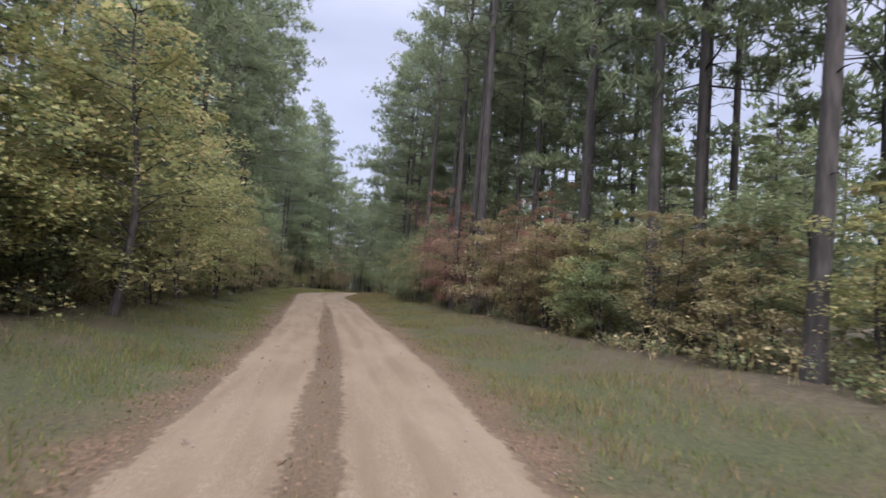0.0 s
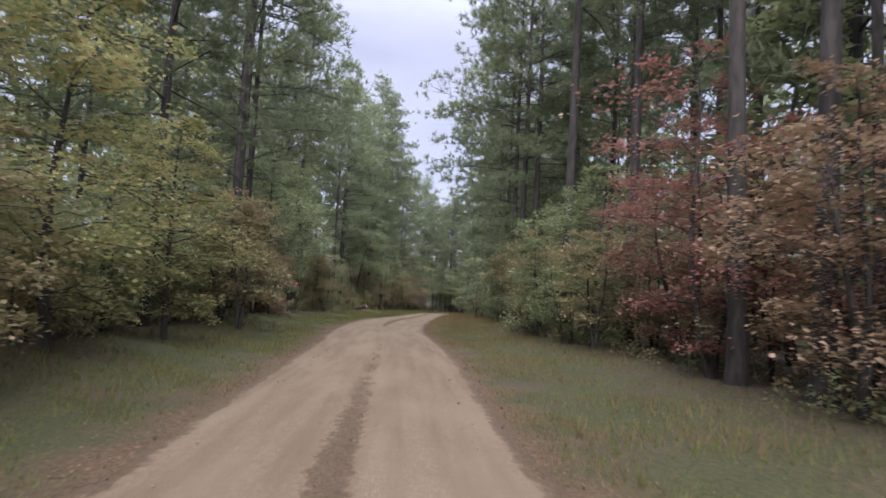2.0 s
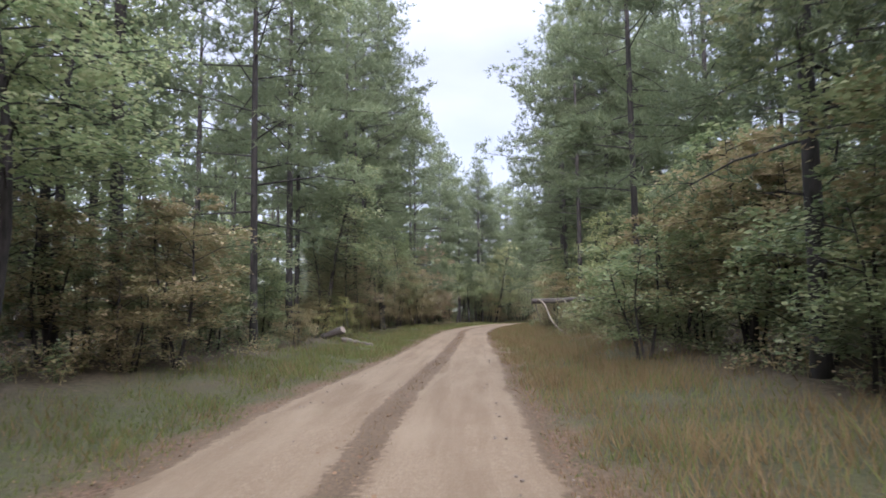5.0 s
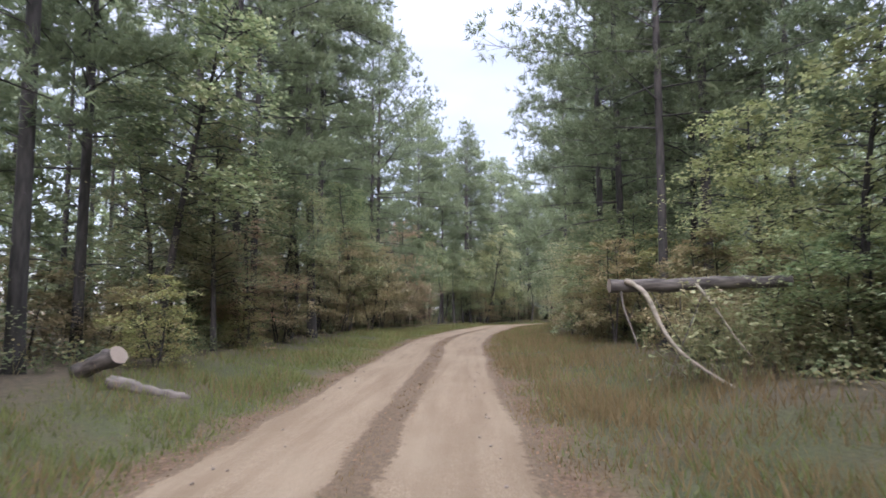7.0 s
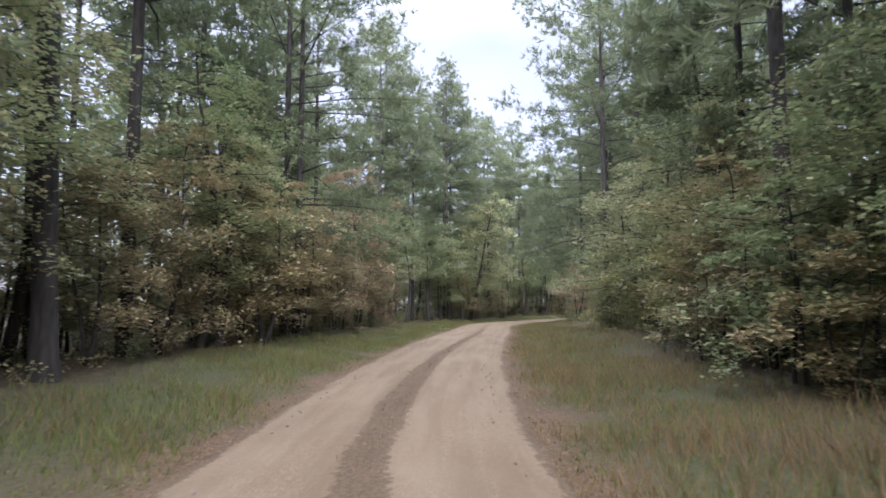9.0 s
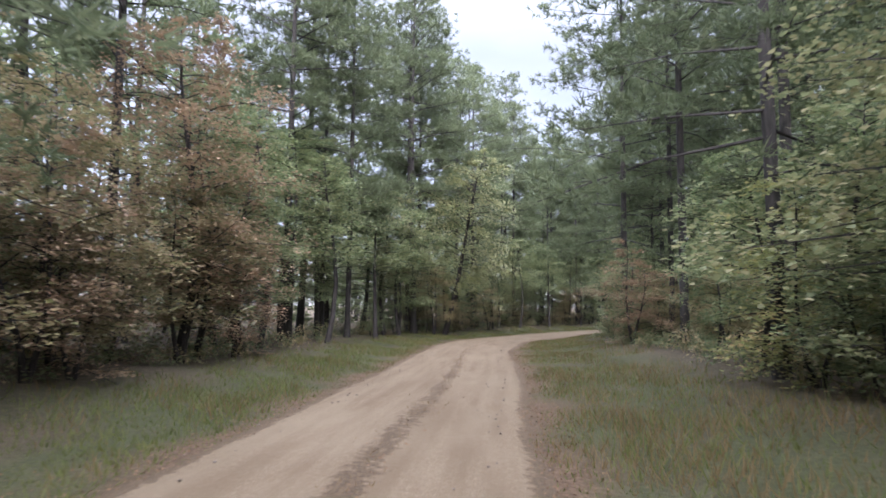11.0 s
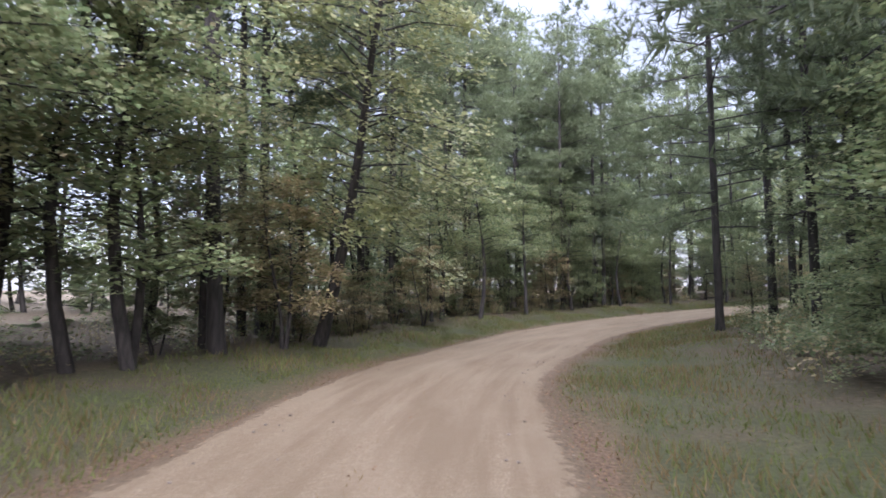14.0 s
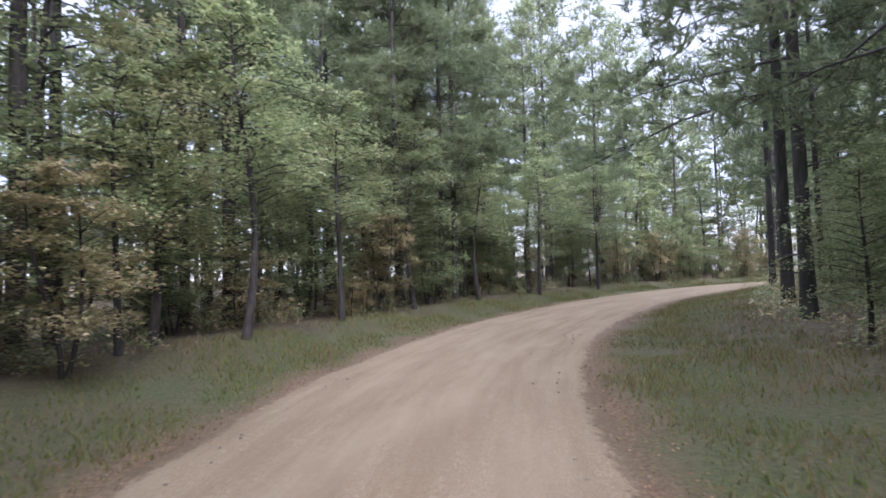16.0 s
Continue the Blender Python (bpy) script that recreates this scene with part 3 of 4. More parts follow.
shrub_kind("rust_tall", 26, 10.0, 3.0, 1, 74, 9400, 0.115, 0.1, LEAF_RUST, "tall rust-brown tree with feathery layered leaves")
shrub_kind("orange_tall", 25, 8.6, 2.4, 1, 50, 3800, 0.13, 0.45, LEAF_ORANGE, "tall slender tree with orange autumn leaves")
shrub_kind("green_tall", 19, 11.0, 2.8, 1, 60, 4800, 0.155, 0.18, LEAF_GREEN, "tall green broadleaf tree below the pines", True)

shrub_kind("pale_a", 29, 8.5, 2.9, 1, 64, 6200, 0.145, 0.16, LEAF_PALE, "broadleaf tree with soft yellow-green leaves")
shrub_kind("tan_a", 30, 5.2, 1.8, 2, 50, 3600, 0.115, 0.12, LEAF_TAN, "slender sapling with tan and pale orange leaves")
shrub_kind("sage_wide", 27, 8.0, 3.0, 2, 70, 7600, 0.135, 0.09, LEAF_SAGE, "broad dull-green tree leafy to the ground beside the verge")
shrub_kind("olive_wide", 28, 7.4, 3.0, 2, 70, 7400, 0.13, 0.1, LEAF_OLIVE, "broad olive-brown tree drooping over the verge")

used_firsts = set()


def put(first, x, y, turn=0.0, scale=1.0, tilt=0.0):
    """Stands a tree: the first call moves the first one, later calls copy it."""
    m = stand(x, y, turn, scale, 0.05, tilt)
    if first not in used_firsts:
        used_firsts.add(first)
        first.matrix_basis = m
        return first
    return plant(first, m)


TAKEN = []


def free(x, y, gap):
    return all((x - a) ** 2 + (y - b) ** 2 > gap * gap for a, b in TAKEN)


def pine(shape, x, y, turn, scale):
    TAKEN.append((x, y))
    return put(pines[shape], x, y, turn, scale)


def bush(shape, x, y, turn, scale):
    TAKEN.append((x, y))
    return put(BUSHES[shape], x, y, turn, scale)


# trees that can be told apart along the road: shape, x, y, turn, scale
pine(2, 3.2, 12.0, 0, 0.88)
pine(5, 0.9, 19.2, 77, 1.00)
pine(5, 2.5, 22.3, 154, 1.00)
pine(5, -1.5, 24.8, 231, 1.00)
pine(5, -8.1, 34.2, 308, 1.00)
pine(3, -16.7, 18.0, 25, 1.00)
pine(5, -6.9, 31.7, 102, 1.20)
pine(5, -9.3, 36.0, 179, 1.00)
pine(5, -12.4, 45.4, 256, 1.00)
pine(0, -21.9, 28.4, 333, 1.00)
pine(5, -4.7, 34.6, 50, 1.00)
pine(0, -32.1, 48.4, 127, 1.00)
pine(2, -31.0, 46.3, 204, 1.20)
pine(0, -19.6, 56.6, 281, 1.00)
pine(5, -15.7, 50.1, 358, 1.20)
pine(3, -27.7, 78.0, 75, 1.00)
pine(4, -23.2, 65.3, 152, 1.00)
pine(2, -40.8, 65.5, 229, 1.00)
pine(3, -41.9, 64.4, 306, 1.00)
pine(0, -18.9, 56.9, 23, 1.00)
pine(0, -45.7, 79.9, 100, 1.00)
pine(3, -47.2, 82.5, 177, 1.00)
pine(2, -49.9, 97.4, 254, 1.10)
pine(4, -34.8, 97.5, 331, 1.00)
pine(1, -33.0, 93.0, 48, 1.00)
pine(2, -31.6, 95.5, 125, 1.00)
pine(3, -48.9, 91.6, 202, 1.00)
pine(2, -52.2, 99.0, 279, 1.20)
pine(0, -52.2, 101.3, 356, 1.00)
pine(4, -54.6, 111.8, 73, 1.00)
pine(0, -36.7, 104.5, 150, 1.00)
pine(3, -36.9, 111.2, 227, 1.00)
pine(1, -57.5, 109.9, 304, 1.00)
pine(0, -61.6, 135.2, 21, 1.00)
pine(2, -63.4, 139.5, 98, 1.00)
pine(3, -60.4, 139.3, 175, 1.00)
pine(3, -62.3, 139.9, 252, 1.00)
pine(4, -47.4, 159.4, 329, 0.85)
pine(0, -43.8, 138.2, 46, 1.00)
pine(1, -44.2, 145.1, 123, 1.00)
pine(0, -61.9, 151.4, 200, 1.00)
pine(2, -60.8, 149.9, 277, 1.00)
pine(0, -62.8, 155.7, 354, 1.00)
pine(3, -63.1, 154.9, 71, 1.00)
pine(3, -51.5, 184.7, 148, 1.00)
pine(3, -53.6, 184.7, 225, 1.00)
pine(0, -61.5, 166.3, 302, 1.00)
pine(3, -59.9, 171.8, 19, 1.00)
pine(1, -59.1, 173.3, 96, 1.00)
pine(2, -60.3, 175.2, 173, 1.00)
pine(4, -43.6, 167.6, 250, 1.15)
pine(1, -34.7, 183.8, 327, 1.00)
pine(0, -41.6, 171.6, 44, 1.00)
pine(3, -39.0, 198.6, 121, 1.00)
pine(3, -50.8, 185.2, 198, 1.00)
pine(3, -53.7, 181.5, 275, 1.00)
bush("rust_a", -7.8, 32.9, 20, 1.00)
bush("rust_a", -4.6, 31.8, 80, 1.00)
bush("red_a", -9.6, 37.2, 150, 1.10)
bush("rust_a", -3.0, 28.8, 220, 1.10)
bush("red_a", -10.6, 39.6, 310, 1.00)
bush("olive_a", -2.6, 23.6, 10, 0.80)
bush("olive_a", 1.2, 17.0, 100, 0.75)
bush("green_b", -0.5, 20.0, 0, 0.80)
bush("yellow_a", -12.2, 13.2, 40, 1.00)
bush("yellow_a", -17.2, 22.0, 130, 0.95)
bush("yellow_a", -13.6, 8.6, 200, 1.15)
bush("yellow_a", -23.2, 34.9, 100, 0.72)
bush("olive_a", -25.6, 40.6, 60, 1.00)
bush("olive_a", -19.0, 27.0, 60, 0.75)
bush("olive_b", -14.8, 17.6, 0, 0.80)
bush("tan_a", -28.0, 42.2, 0, 1.05)
bush("orange_a", -33.9, 52.6, 120, 0.95)
bush("olive_a", -31.8, 49.2, 200, 0.80)
bush("green_b", -16.9, 52.8, 0, 1.00)
bush("olive_a", -16.4, 49.0, 90, 0.80)
bush("green_a", -20.2, 59.4, 30, 0.95)
bush("green_b", -22.6, 63.6, 60, 0.95)
bush("green_tall", -18.8, 58.2, 0, 0.80)
bush("green_b", -26.8, 70.4, 0, 1.00)
bush("yellow_b", -46.8, 88.6, 0, 0.45)
bush("olive_a", -31.6, 90.4, 0, 0.75)
bush("yellow_b", -28.6, 87.8, 40, 0.80)
bush("olive_a", -34.6, 93.2, 80, 0.75)
bush("rust_a", -23.2, 85.0, 40, 0.80)
bush("olive_a", -51.8, 106.4, 0, 1.10)
bush("olive_a", -53.4, 111.6, 120, 1.10)
bush("rust_a", -55.6, 117.6, 40, 0.95)
bush("olive_a", -57.2, 123.6, 200, 1.00)
bush("yellow_b", -39.8, 116.6, 0, 0.95)
bush("yellow_b", -38.2, 111.5, 80, 1.10)
bush("olive_a", -37.2, 106.6, 160, 1.00)
bush("green_b", -41.6, 120.6, 0, 0.75)
bush("rust_a", -58.2, 127.0, 60, 0.90)
bush("green_tall", -60.4, 131.5, 0, 0.90)
bush("green_tall", -61.2, 137.6, 90, 0.95)
bush("green_a", -60.6, 146.6, 40, 1.20)
bush("rust_a", -45.8, 136.2, 100, 0.76)
bush("green_b", -46.0, 142.8, 30, 0.60)
bush("green_a", -46.6, 145.0, 100, 0.95)
bush("green_tall", -64.6, 128.6, 0, 1.10)
bush("green_tall", -65.2, 134.0, 50, 1.15)
bush("green_tall", -64.4, 143.6, 120, 1.10)
bush("bare_stem", -62.2, 131.0, 120, 1.10)
bush("bare_stem", -63.6, 138.0, 250, 1.15)
bush("green_tall", -66.8, 148.6, 250, 1.10)
bush("green_a", -62.6, 163.4, 20, 1.00)
bush("bare_stem", -64.2, 151.6, 30, 1.00)
bush("olive_a", -59.2, 163.6, 10, 0.75)
bush("bare_stem", -58.9, 134.5, 0, 0.90)
bush("bare_stem", -59.7, 141.4, 90, 0.95)
bush("bare_stem", -60.4, 146.4, 200, 1.00)
bush("bare_stem", -57.4, 168.6, 10, 0.90)
bush("bare_stem", -55.6, 174.6, 60, 0.85)
bush("bare_stem", -53.0, 180.0, 100, 0.85)
bush("bare_stem", -49.6, 184.6, 160, 0.80)
bush("bare_stem", -45.6, 189.0, 220, 0.85)
bush("bare_stem", -57.4, 178.4, 280, 0.95)
bush("bare_stem", -51.6, 187.2, 320, 0.90)
bush("bare_stem", -40.4, 194.4, 30, 0.90)
bush("orange_a", -50.2, 193.0, 0, 0.70)
bush("green_b", -29.2, 84.8, 0, 0.90)
bush("bare_stem", -49.8, 95.4, 0, 0.90)
bush("bare_stem", -22.2, 62.6, 0, 0.85)
bush("olive_a", -60.2, 152.2, 40, 1.00)
bush("green_a", -45.6, 163.0, 0, 0.55)
bush("yellow_a", -61.2, 172.2, 50, 0.75)
bush("bare_stem", -62.0, 160.4, 100, 1.00)
bush("green_tall", -63.6, 167.4, 10, 1.00)
bush("green_tall", -62.4, 177.0, 70, 1.00)
bush("bare_stem", -65.0, 163.0, 200, 1.10)
bush("green_tall", -55.4, 184.8, 50, 0.90)
bush("green_tall", -50.0, 189.6, 150, 0.90)
bush("green_tall", -58.8, 179.2, 0, 0.90)
put(BUSHES["bare_stem"], -46.6, 84.6, 112, 1.15, 10)   # a dark trunk that leans over the verge
put(BUSHES["yellow_lean"], -60.2, 154.6, 56, 1.08, 20)
TAKEN += [(-46.6, 84.6), (-60.2, 154.6)]

def pine_beside(shape, s, off, turn, scale):
    return pine(shape, *on_line(s, off), turn, scale)


# pines whose long lower limbs reach out over the road
pine_beside(4, 92.0, 7.2, 10, 1.0)
pine_beside(4, 121.0, 13.0, 75, 1.08)
pine_beside(4, 134.0, 10.8, 130, 1.0)
pine_beside(4, 145.0, 11.0, 215, 1.0)
pine_beside(4, 163.0, 7.2, 300, 1.0)
pine_beside(4, 183.5, 7.6, 40, 1.05)
pine_beside(4, 206.0, 10.5, 160, 1.05)
pine_beside(0, 203.0, -9.0, 60, 1.0)
pine_beside(2, 209.0, -12.5, 160, 1.0)
pine_beside(4, 86.0, -7.4, 200, 0.95)
pine_beside(4, 114.0, -7.8, 320, 1.0)
pine_beside(4, 133.0, -8.0, 20, 1.05)
pine_beside(4, 155.0, -7.2, 100, 1.0)
pine_beside(0, 66.0, -8.2, 100, 1.0)
pine_beside(1, 76.0, -7.6, 160, 1.0)

# leafy crowns over dark open stems along the outside of the bend
for k, (s, off, key, scale) in enumerate([(146, -7.0, "green_tall", 0.85), (151, -8.0, "bare_stem", 1.05), (157.5, -10.5, "green_tall", 0.9),
                                          (171, -7.6, "green_tall", 0.8), (178, -8.4, "green_tall", 0.95), (187, -8.0, "green_tall", 0.95), (198, -8.6, "green_tall", 0.95),
                                          (206, -8.8, "green_tall", 1.0), (213, -9.6, "green_tall", 1.05), (220, -8.8, "green_tall", 0.95), (228, -9.4, "green_tall", 1.0),
                                          (236, -8.8, "green_tall", 1.0), (243, -9.5, "green_tall", 1.05), (96, -8.6, "green_tall", 1.0), (104, -9.2, "green_tall", 1.05),
                                          (88, -9.6, "green_tall", 1.0), (150, 8.8, "green_tall", 1.0), 
                                          (188, 9.6, "green_tall", 0.95), (210, 10.6, "green_a", 0.8),
                                          (187.5, -6.6, "olive_tall", 0.95), (191.5, -6.9, "olive_tall", 0.8), (147, -6.9, "olive_tall", 0.8), 
                                          (207, -7.3, "olive_tall", 0.8), (128.5, -7.0, "olive_tall", 0.8), (137, -7.0, "olive_tall", 0.75)]):
    bush(key, *on_line(s, off), k * 67, scale)

bush("olive_a", -62.6, 152.6, 30, 1.0)
bush("orange_tall", -17.2, 16.0, 30, 0.8)
bush("rust_tall", -57.8, 124.0, 30, 1.0)
bush("yellow_a", -21.2, 30.2, 140, 0.85)

for key, x, y, turn, scale in [("sage_wide", -40.6, 119.0, 0, 1.0), ("sage_wide", -38.9, 113.8, 80, 0.95), ("sage_wide", -37.4, 108.4, 150, 0.85), ("sage_wide", -35.6, 102.6, 220, 0.8),
                               ("olive_wide", -51.9, 102.0, 0, 0.85), ("olive_wide", -53.9, 108.2, 90, 0.95), ("olive_wide", -55.6, 114.2, 170, 1.0), ("olive_wide", -57.2, 119.6, 240, 0.9),
                               ("pale_a", -30.3, 90.2, 30, 0.85), ("pale_a", -28.2, 86.6, 120, 0.9), ("pale_a", -26.6, 82.8, 210, 0.85), ("pale_a", -24.0, 76.6, 300, 0.8),
                               ("green_b", -14.4, 44.4, 40, 0.85), ("olive_a", -12.9, 41.6, 100, 0.75), ("green_b", -16.0, 48.0, 160, 1.0), ("green_tall", -12.2, 8.4, 60, 0.95), ("sage_wide", -15.8, 51.2, 40, 0.7), ("sage_wide", -18.2, 57.0, 130, 0.7)]:
    bush(key, x, y, turn, scale)

# tall thin pines that close the sky behind the first bushes
for k, (s, off) in enumerate([(74, 11.5), (80, 14.0), (84, 11.8), (88, 16.5), (93, 13.0), (99, 15.5), (104, 12.5), (78, 18.5), (96, 19.5)]):
    pine_beside(5 if k % 3 else 2, s, off, k * 71, 0.95 + 0.02 * k)

# the leafy edge of the wood: shrubs that stand before the pines, stretch by stretch
def leafy_edge(s0, s1, lo, hi, keys, small, large, step, seed):
    rng = np.random.default_rng(seed)
    side = 1 if lo > 0 else -1
    s = s0
    while s < s1:
        x, y = on_line(s, side * rng.uniform(abs(lo), abs(hi)))
        if free(x, y, 0.9) and abs(beside([(x, y)])[1][0]) > 5.6:
            bush(keys[rng.integers(len(keys))], x, y, rng.uniform(0, 360), rng.uniform(small, large))
        s += step * rng.uniform(0.6, 1.4)


leafy_edge(34, 62, -7.2, -9.0, ["yellow_a", "yellow_b", "yellow_a", "green_a"], 0.7, 1.0, 2.6, 1)
leafy_edge(62, 84, -7.0, -8.6, ["yellow_b", "olive_a", "green_b", "olive_b", "yellow_a"], 0.7, 1.0, 2.2, 2)
leafy_edge(84, 113, -8.2, -10.0, ["green_a", "olive_a", "green_b", "olive_a"], 0.7, 1.05, 2.3, 3)
bush("yellow_b", -43.9, 82.0, 20, 0.5)
leafy_edge(113, 127, -8.8, -10.4, ["green_b", "olive_b", "green_a"], 0.6, 0.9, 1.8, 13)
leafy_edge(127, 168, -7.0, -8.8, ["olive_a", "olive_a", "rust_a", "green_b", "olive_tall"], 0.7, 1.0, 1.9, 4)
leafy_edge(197, 245, -7.2, -9.2, ["green_a", "green_b", "olive_a", "olive_b"], 0.5, 0.8, 2.4, 5)
leafy_edge(182, 198, -6.3, -7.4, ["green_b", "olive_b", "green_a"], 0.45, 0.7, 2.2, 12)
leafy_edge(37, 54, 7.4, 9.4, ["olive_a", "yellow_b", "olive_b", "olive_a"], 0.65, 1.0, 2.0, 6)
leafy_edge(54, 73, 6.9, 8.8, ["rust_a", "olive_a", "red_a", "olive_b", "rust_a"], 0.7, 1.05, 1.7, 11)
leafy_edge(72, 114, 7.4, 9.2, ["green_b", "green_a", "olive_a", "green_b"], 0.8, 1.15, 1.8, 7)
leafy_edge(129, 167, 7.2, 9.0, ["olive_a", "green_b", "yellow_b", "green_a"], 0.75, 1.1, 1.9, 8)
leafy_edge(180, 188, 6.8, 7.6, ["green_b", "green_a"], 0.6, 0.8, 2.0, 9)
leafy_edge(203, 222, 9.4, 11.6, ["green_b", "green_a"], 0.5, 0.8, 2.4, 10)

# the wood that closes the view past the bend
rng = np.random.default_rng(14)
for k in range(108):
    x, y = on_line(rng.uniform(222, 300), -rng.uniform(8, 26)) if k < 76 else on_line(rng.uniform(192, 240), rng.uniform(10, 24))
    if free(x, y, 2.0) and abs(beside([(x, y)])[1][0]) > 7.5:
        TAKEN.append((x, y))
        put(back_pines[k % 4] if k % 2 else BACK_BUSHES["green_tall"], x, y, rng.uniform(0, 360), rng.uniform(0.95, 1.18))

for k, (s, off) in enumerate([(42, 12), (48, 10.5), (53, 14), (58, 11.5), (63, 13.5), (47, 16), (56, 17.5), (68, 11)]):
    x, y = on_line(s, off)
    TAKEN.append((x, y))
    put(back_pines[k % 4], x, y, k * 80, 1.0)
    put(BACK_BUSHES["olive_a"], x + 1.4, y - 1.0, k * 50, 0.9)

# the rest of the edge of the wood
rng = np.random.default_rng(21)
S_END = float(beside([(-30, 190)])[0][0]) + 45
n_pine = 0
for tries in range(4000):
    s, off = rng.uniform(8, S_END), rng.uniform(8.6, 18) * rng.choice([-1, 1])
    x, y = on_line(s, off)
    if n_pine < 90 and math.hypot(x + 33.0, y - 81.5) > 4.5 and free(x, y, 2.5) and abs(beside([(x, y)])[1][0]) > 6.2:
        put(pines[rng.integers(5)] if abs(off) < 8.5 else back_pines[rng.integers(4)], x, y, rng.uniform(0, 360), rng.uniform(0.82, 1.12))
        TAKEN.append((x, y))
        n_pine += 1
LOW = ["green_b", "green_b", "olive_b", "olive_b", "olive_a"]
n_bush, EDGE = 0, ["green_a", "green_b", "olive_a", "olive_b", "green_a", "green_a", "olive_a", "green_b", "green_tall", "olive_b", "bare_stem", "bare_stem"]
for tries in range(5000):
    s, off = rng.uniform(8, S_END), (6.6 + rng.gamma(1.5, 1.5)) * rng.choice([-1, 1])
    x, y = on_line(s, off)
    open_wood = (166 < s < 193 and -10 < off < 0) or (186 < s < 236 and 0 < off < 9.0) or (s < 72 and 0 < off < 9) or (72 <= s < 86 and 0 < off < 8) or (150 < s < 173 and 0 < off < 8.2)
    log_spot = math.hypot(x + 33.0, y - 81.5) < 4.6 or math.hypot(x + 42.5, y - 79.0) < 3.6 or math.hypot(x + 46.3, y - 134.6) < 3.4
    if n_bush < 300 and not open_wood and not log_spot and free(x, y, 1.1) and abs(beside([(x, y)])[1][0]) > 5.0:
        key = LOW[rng.integers(len(LOW))] if 70 < s < 152 and 0 < off < 10 else EDGE[rng.integers(len(EDGE))]
        put((BUSHES if abs(off) < 10 else BACK_BUSHES)[key], x, y, rng.uniform(0, 360), rng.uniform(0.55, 1.02))
        TAKEN.append((x, y))
        n_bush += 1

# deeper woods, past counting
def woods(name, shapes, spots, mats, label):
    """One mesh of many trees: shapes are (wood, crown) pairs."""
    rng = np.random.default_rng(77)
    wood, crown = Heap(), Heap()
    for x, y in spots:
        (wv, wf), (cv, cf) = shapes[rng.integers(len(shapes))]
        a, sc = rng.uniform(0, 6.28), rng.uniform(0.8, 1.15)
        turn = np.array([[math.cos(a), -math.sin(a), 0], [math.sin(a), math.cos(a), 0], [0, 0, 1]]) * sc
        at = np.array([x, y, float(height([(x, y)])[0]) - 0.1])
        wood.add(wv @ turn.T + at, wf)
        crown.add(cv @ turn.T + at, cf)
    (wv, wf), (cv, cf) = wood.all(), crown.all()
    me = mesh_of(name, np.concatenate([wv, cv]), [wf, cf + len(wv)], mats, np.r_[np.zeros(len(wf)), np.ones(len(cf))], smooth=False)
    return tagged(new(name, me), label, "woodland", kind="stuff")


def scatter(n, lo, hi, gap, seed):
    rng, spots = np.random.default_rng(seed), []
    while len(spots) < n:
        x, y = rng.uniform(-125, 75), rng.uniform(-50, 262)
        d = abs(beside([(x, y)])[1][0])
        if lo < d < hi and all((x - a) ** 2 + (y - b) ** 2 > gap * gap for a, b in spots):
            spots.append((x, y))
    return spots


far_pines = [pine_mesh(40 + k, t, b, sp, g, 34, 4, 3, 5, 0.82, 0.19, True) for k, (t, b, sp, g) in enumerate([(25, 0.34, 4.4, 0.18), (22, 0.2, 4.2, 0.16), (26, 0.4, 4.2, 0.18)])]
woods("pine_woods", far_pines, scatter(290, 18, 66, 3.3, 5), [PINE_BARK, NEEDLES], "deep stand of pines behind the road's edge")
far_tall = [broadleaf_mesh(70 + k, t, sp, 1, 32, 1400, 0.27, 0.2, 0.5, 0.0, True) for k, (t, sp) in enumerate([(13, 3.4), (16, 3.6), (10, 3.2)])]
woods("broadleaf_woods", far_tall, scatter(180, 14, 60, 3.4, 9), [GREY_BARK, LEAF_GREEN], "green broadleaf trees deep among the pines")
far_bush = [broadleaf_mesh(60 + k, t, sp, 1, 24, 860, 0.3, 0.04, 0.5, 0.0, True) for k, (t, sp) in enumerate([(6, 2.2), (4.5, 2.0), (8, 2.4)])]
woods("understorey_thicket", far_bush, scatter(660, 12, 44, 1.8, 6), [GREY_BARK, LEAF_GREEN], "green thicket of saplings under the pines")

for first in [*pines, *back_pines, *BUSHES.values(), *BACK_BUSHES.values()]:
    if first not in used_firsts:
        put(first, *on_line(12.0, 9.0 + len(used_firsts) * 0.3))

# ---------------------------------------------------------------- verges: grass, litter, stones
GRASS = leaf_material("verge_grass", [(0.05, 0.068, 0.018), (0.082, 0.102, 0.028), (0.12, 0.128, 0.042)], 0.5, 0.7, 0.35)
DRY_GRASS = leaf_material("dry_grass", [(0.09, 0.068, 0.03), (0.14, 0.102, 0.046), (0.19, 0.14, 0.07)], 0.5, 0.75, 0.35)
LITTER = leaf_material("fallen_leaves", [(0.055, 0.034, 0.017), (0.108, 0.065, 0.034), (0.17, 0.112, 0.062)], 0.1, 0.8, 2.0)


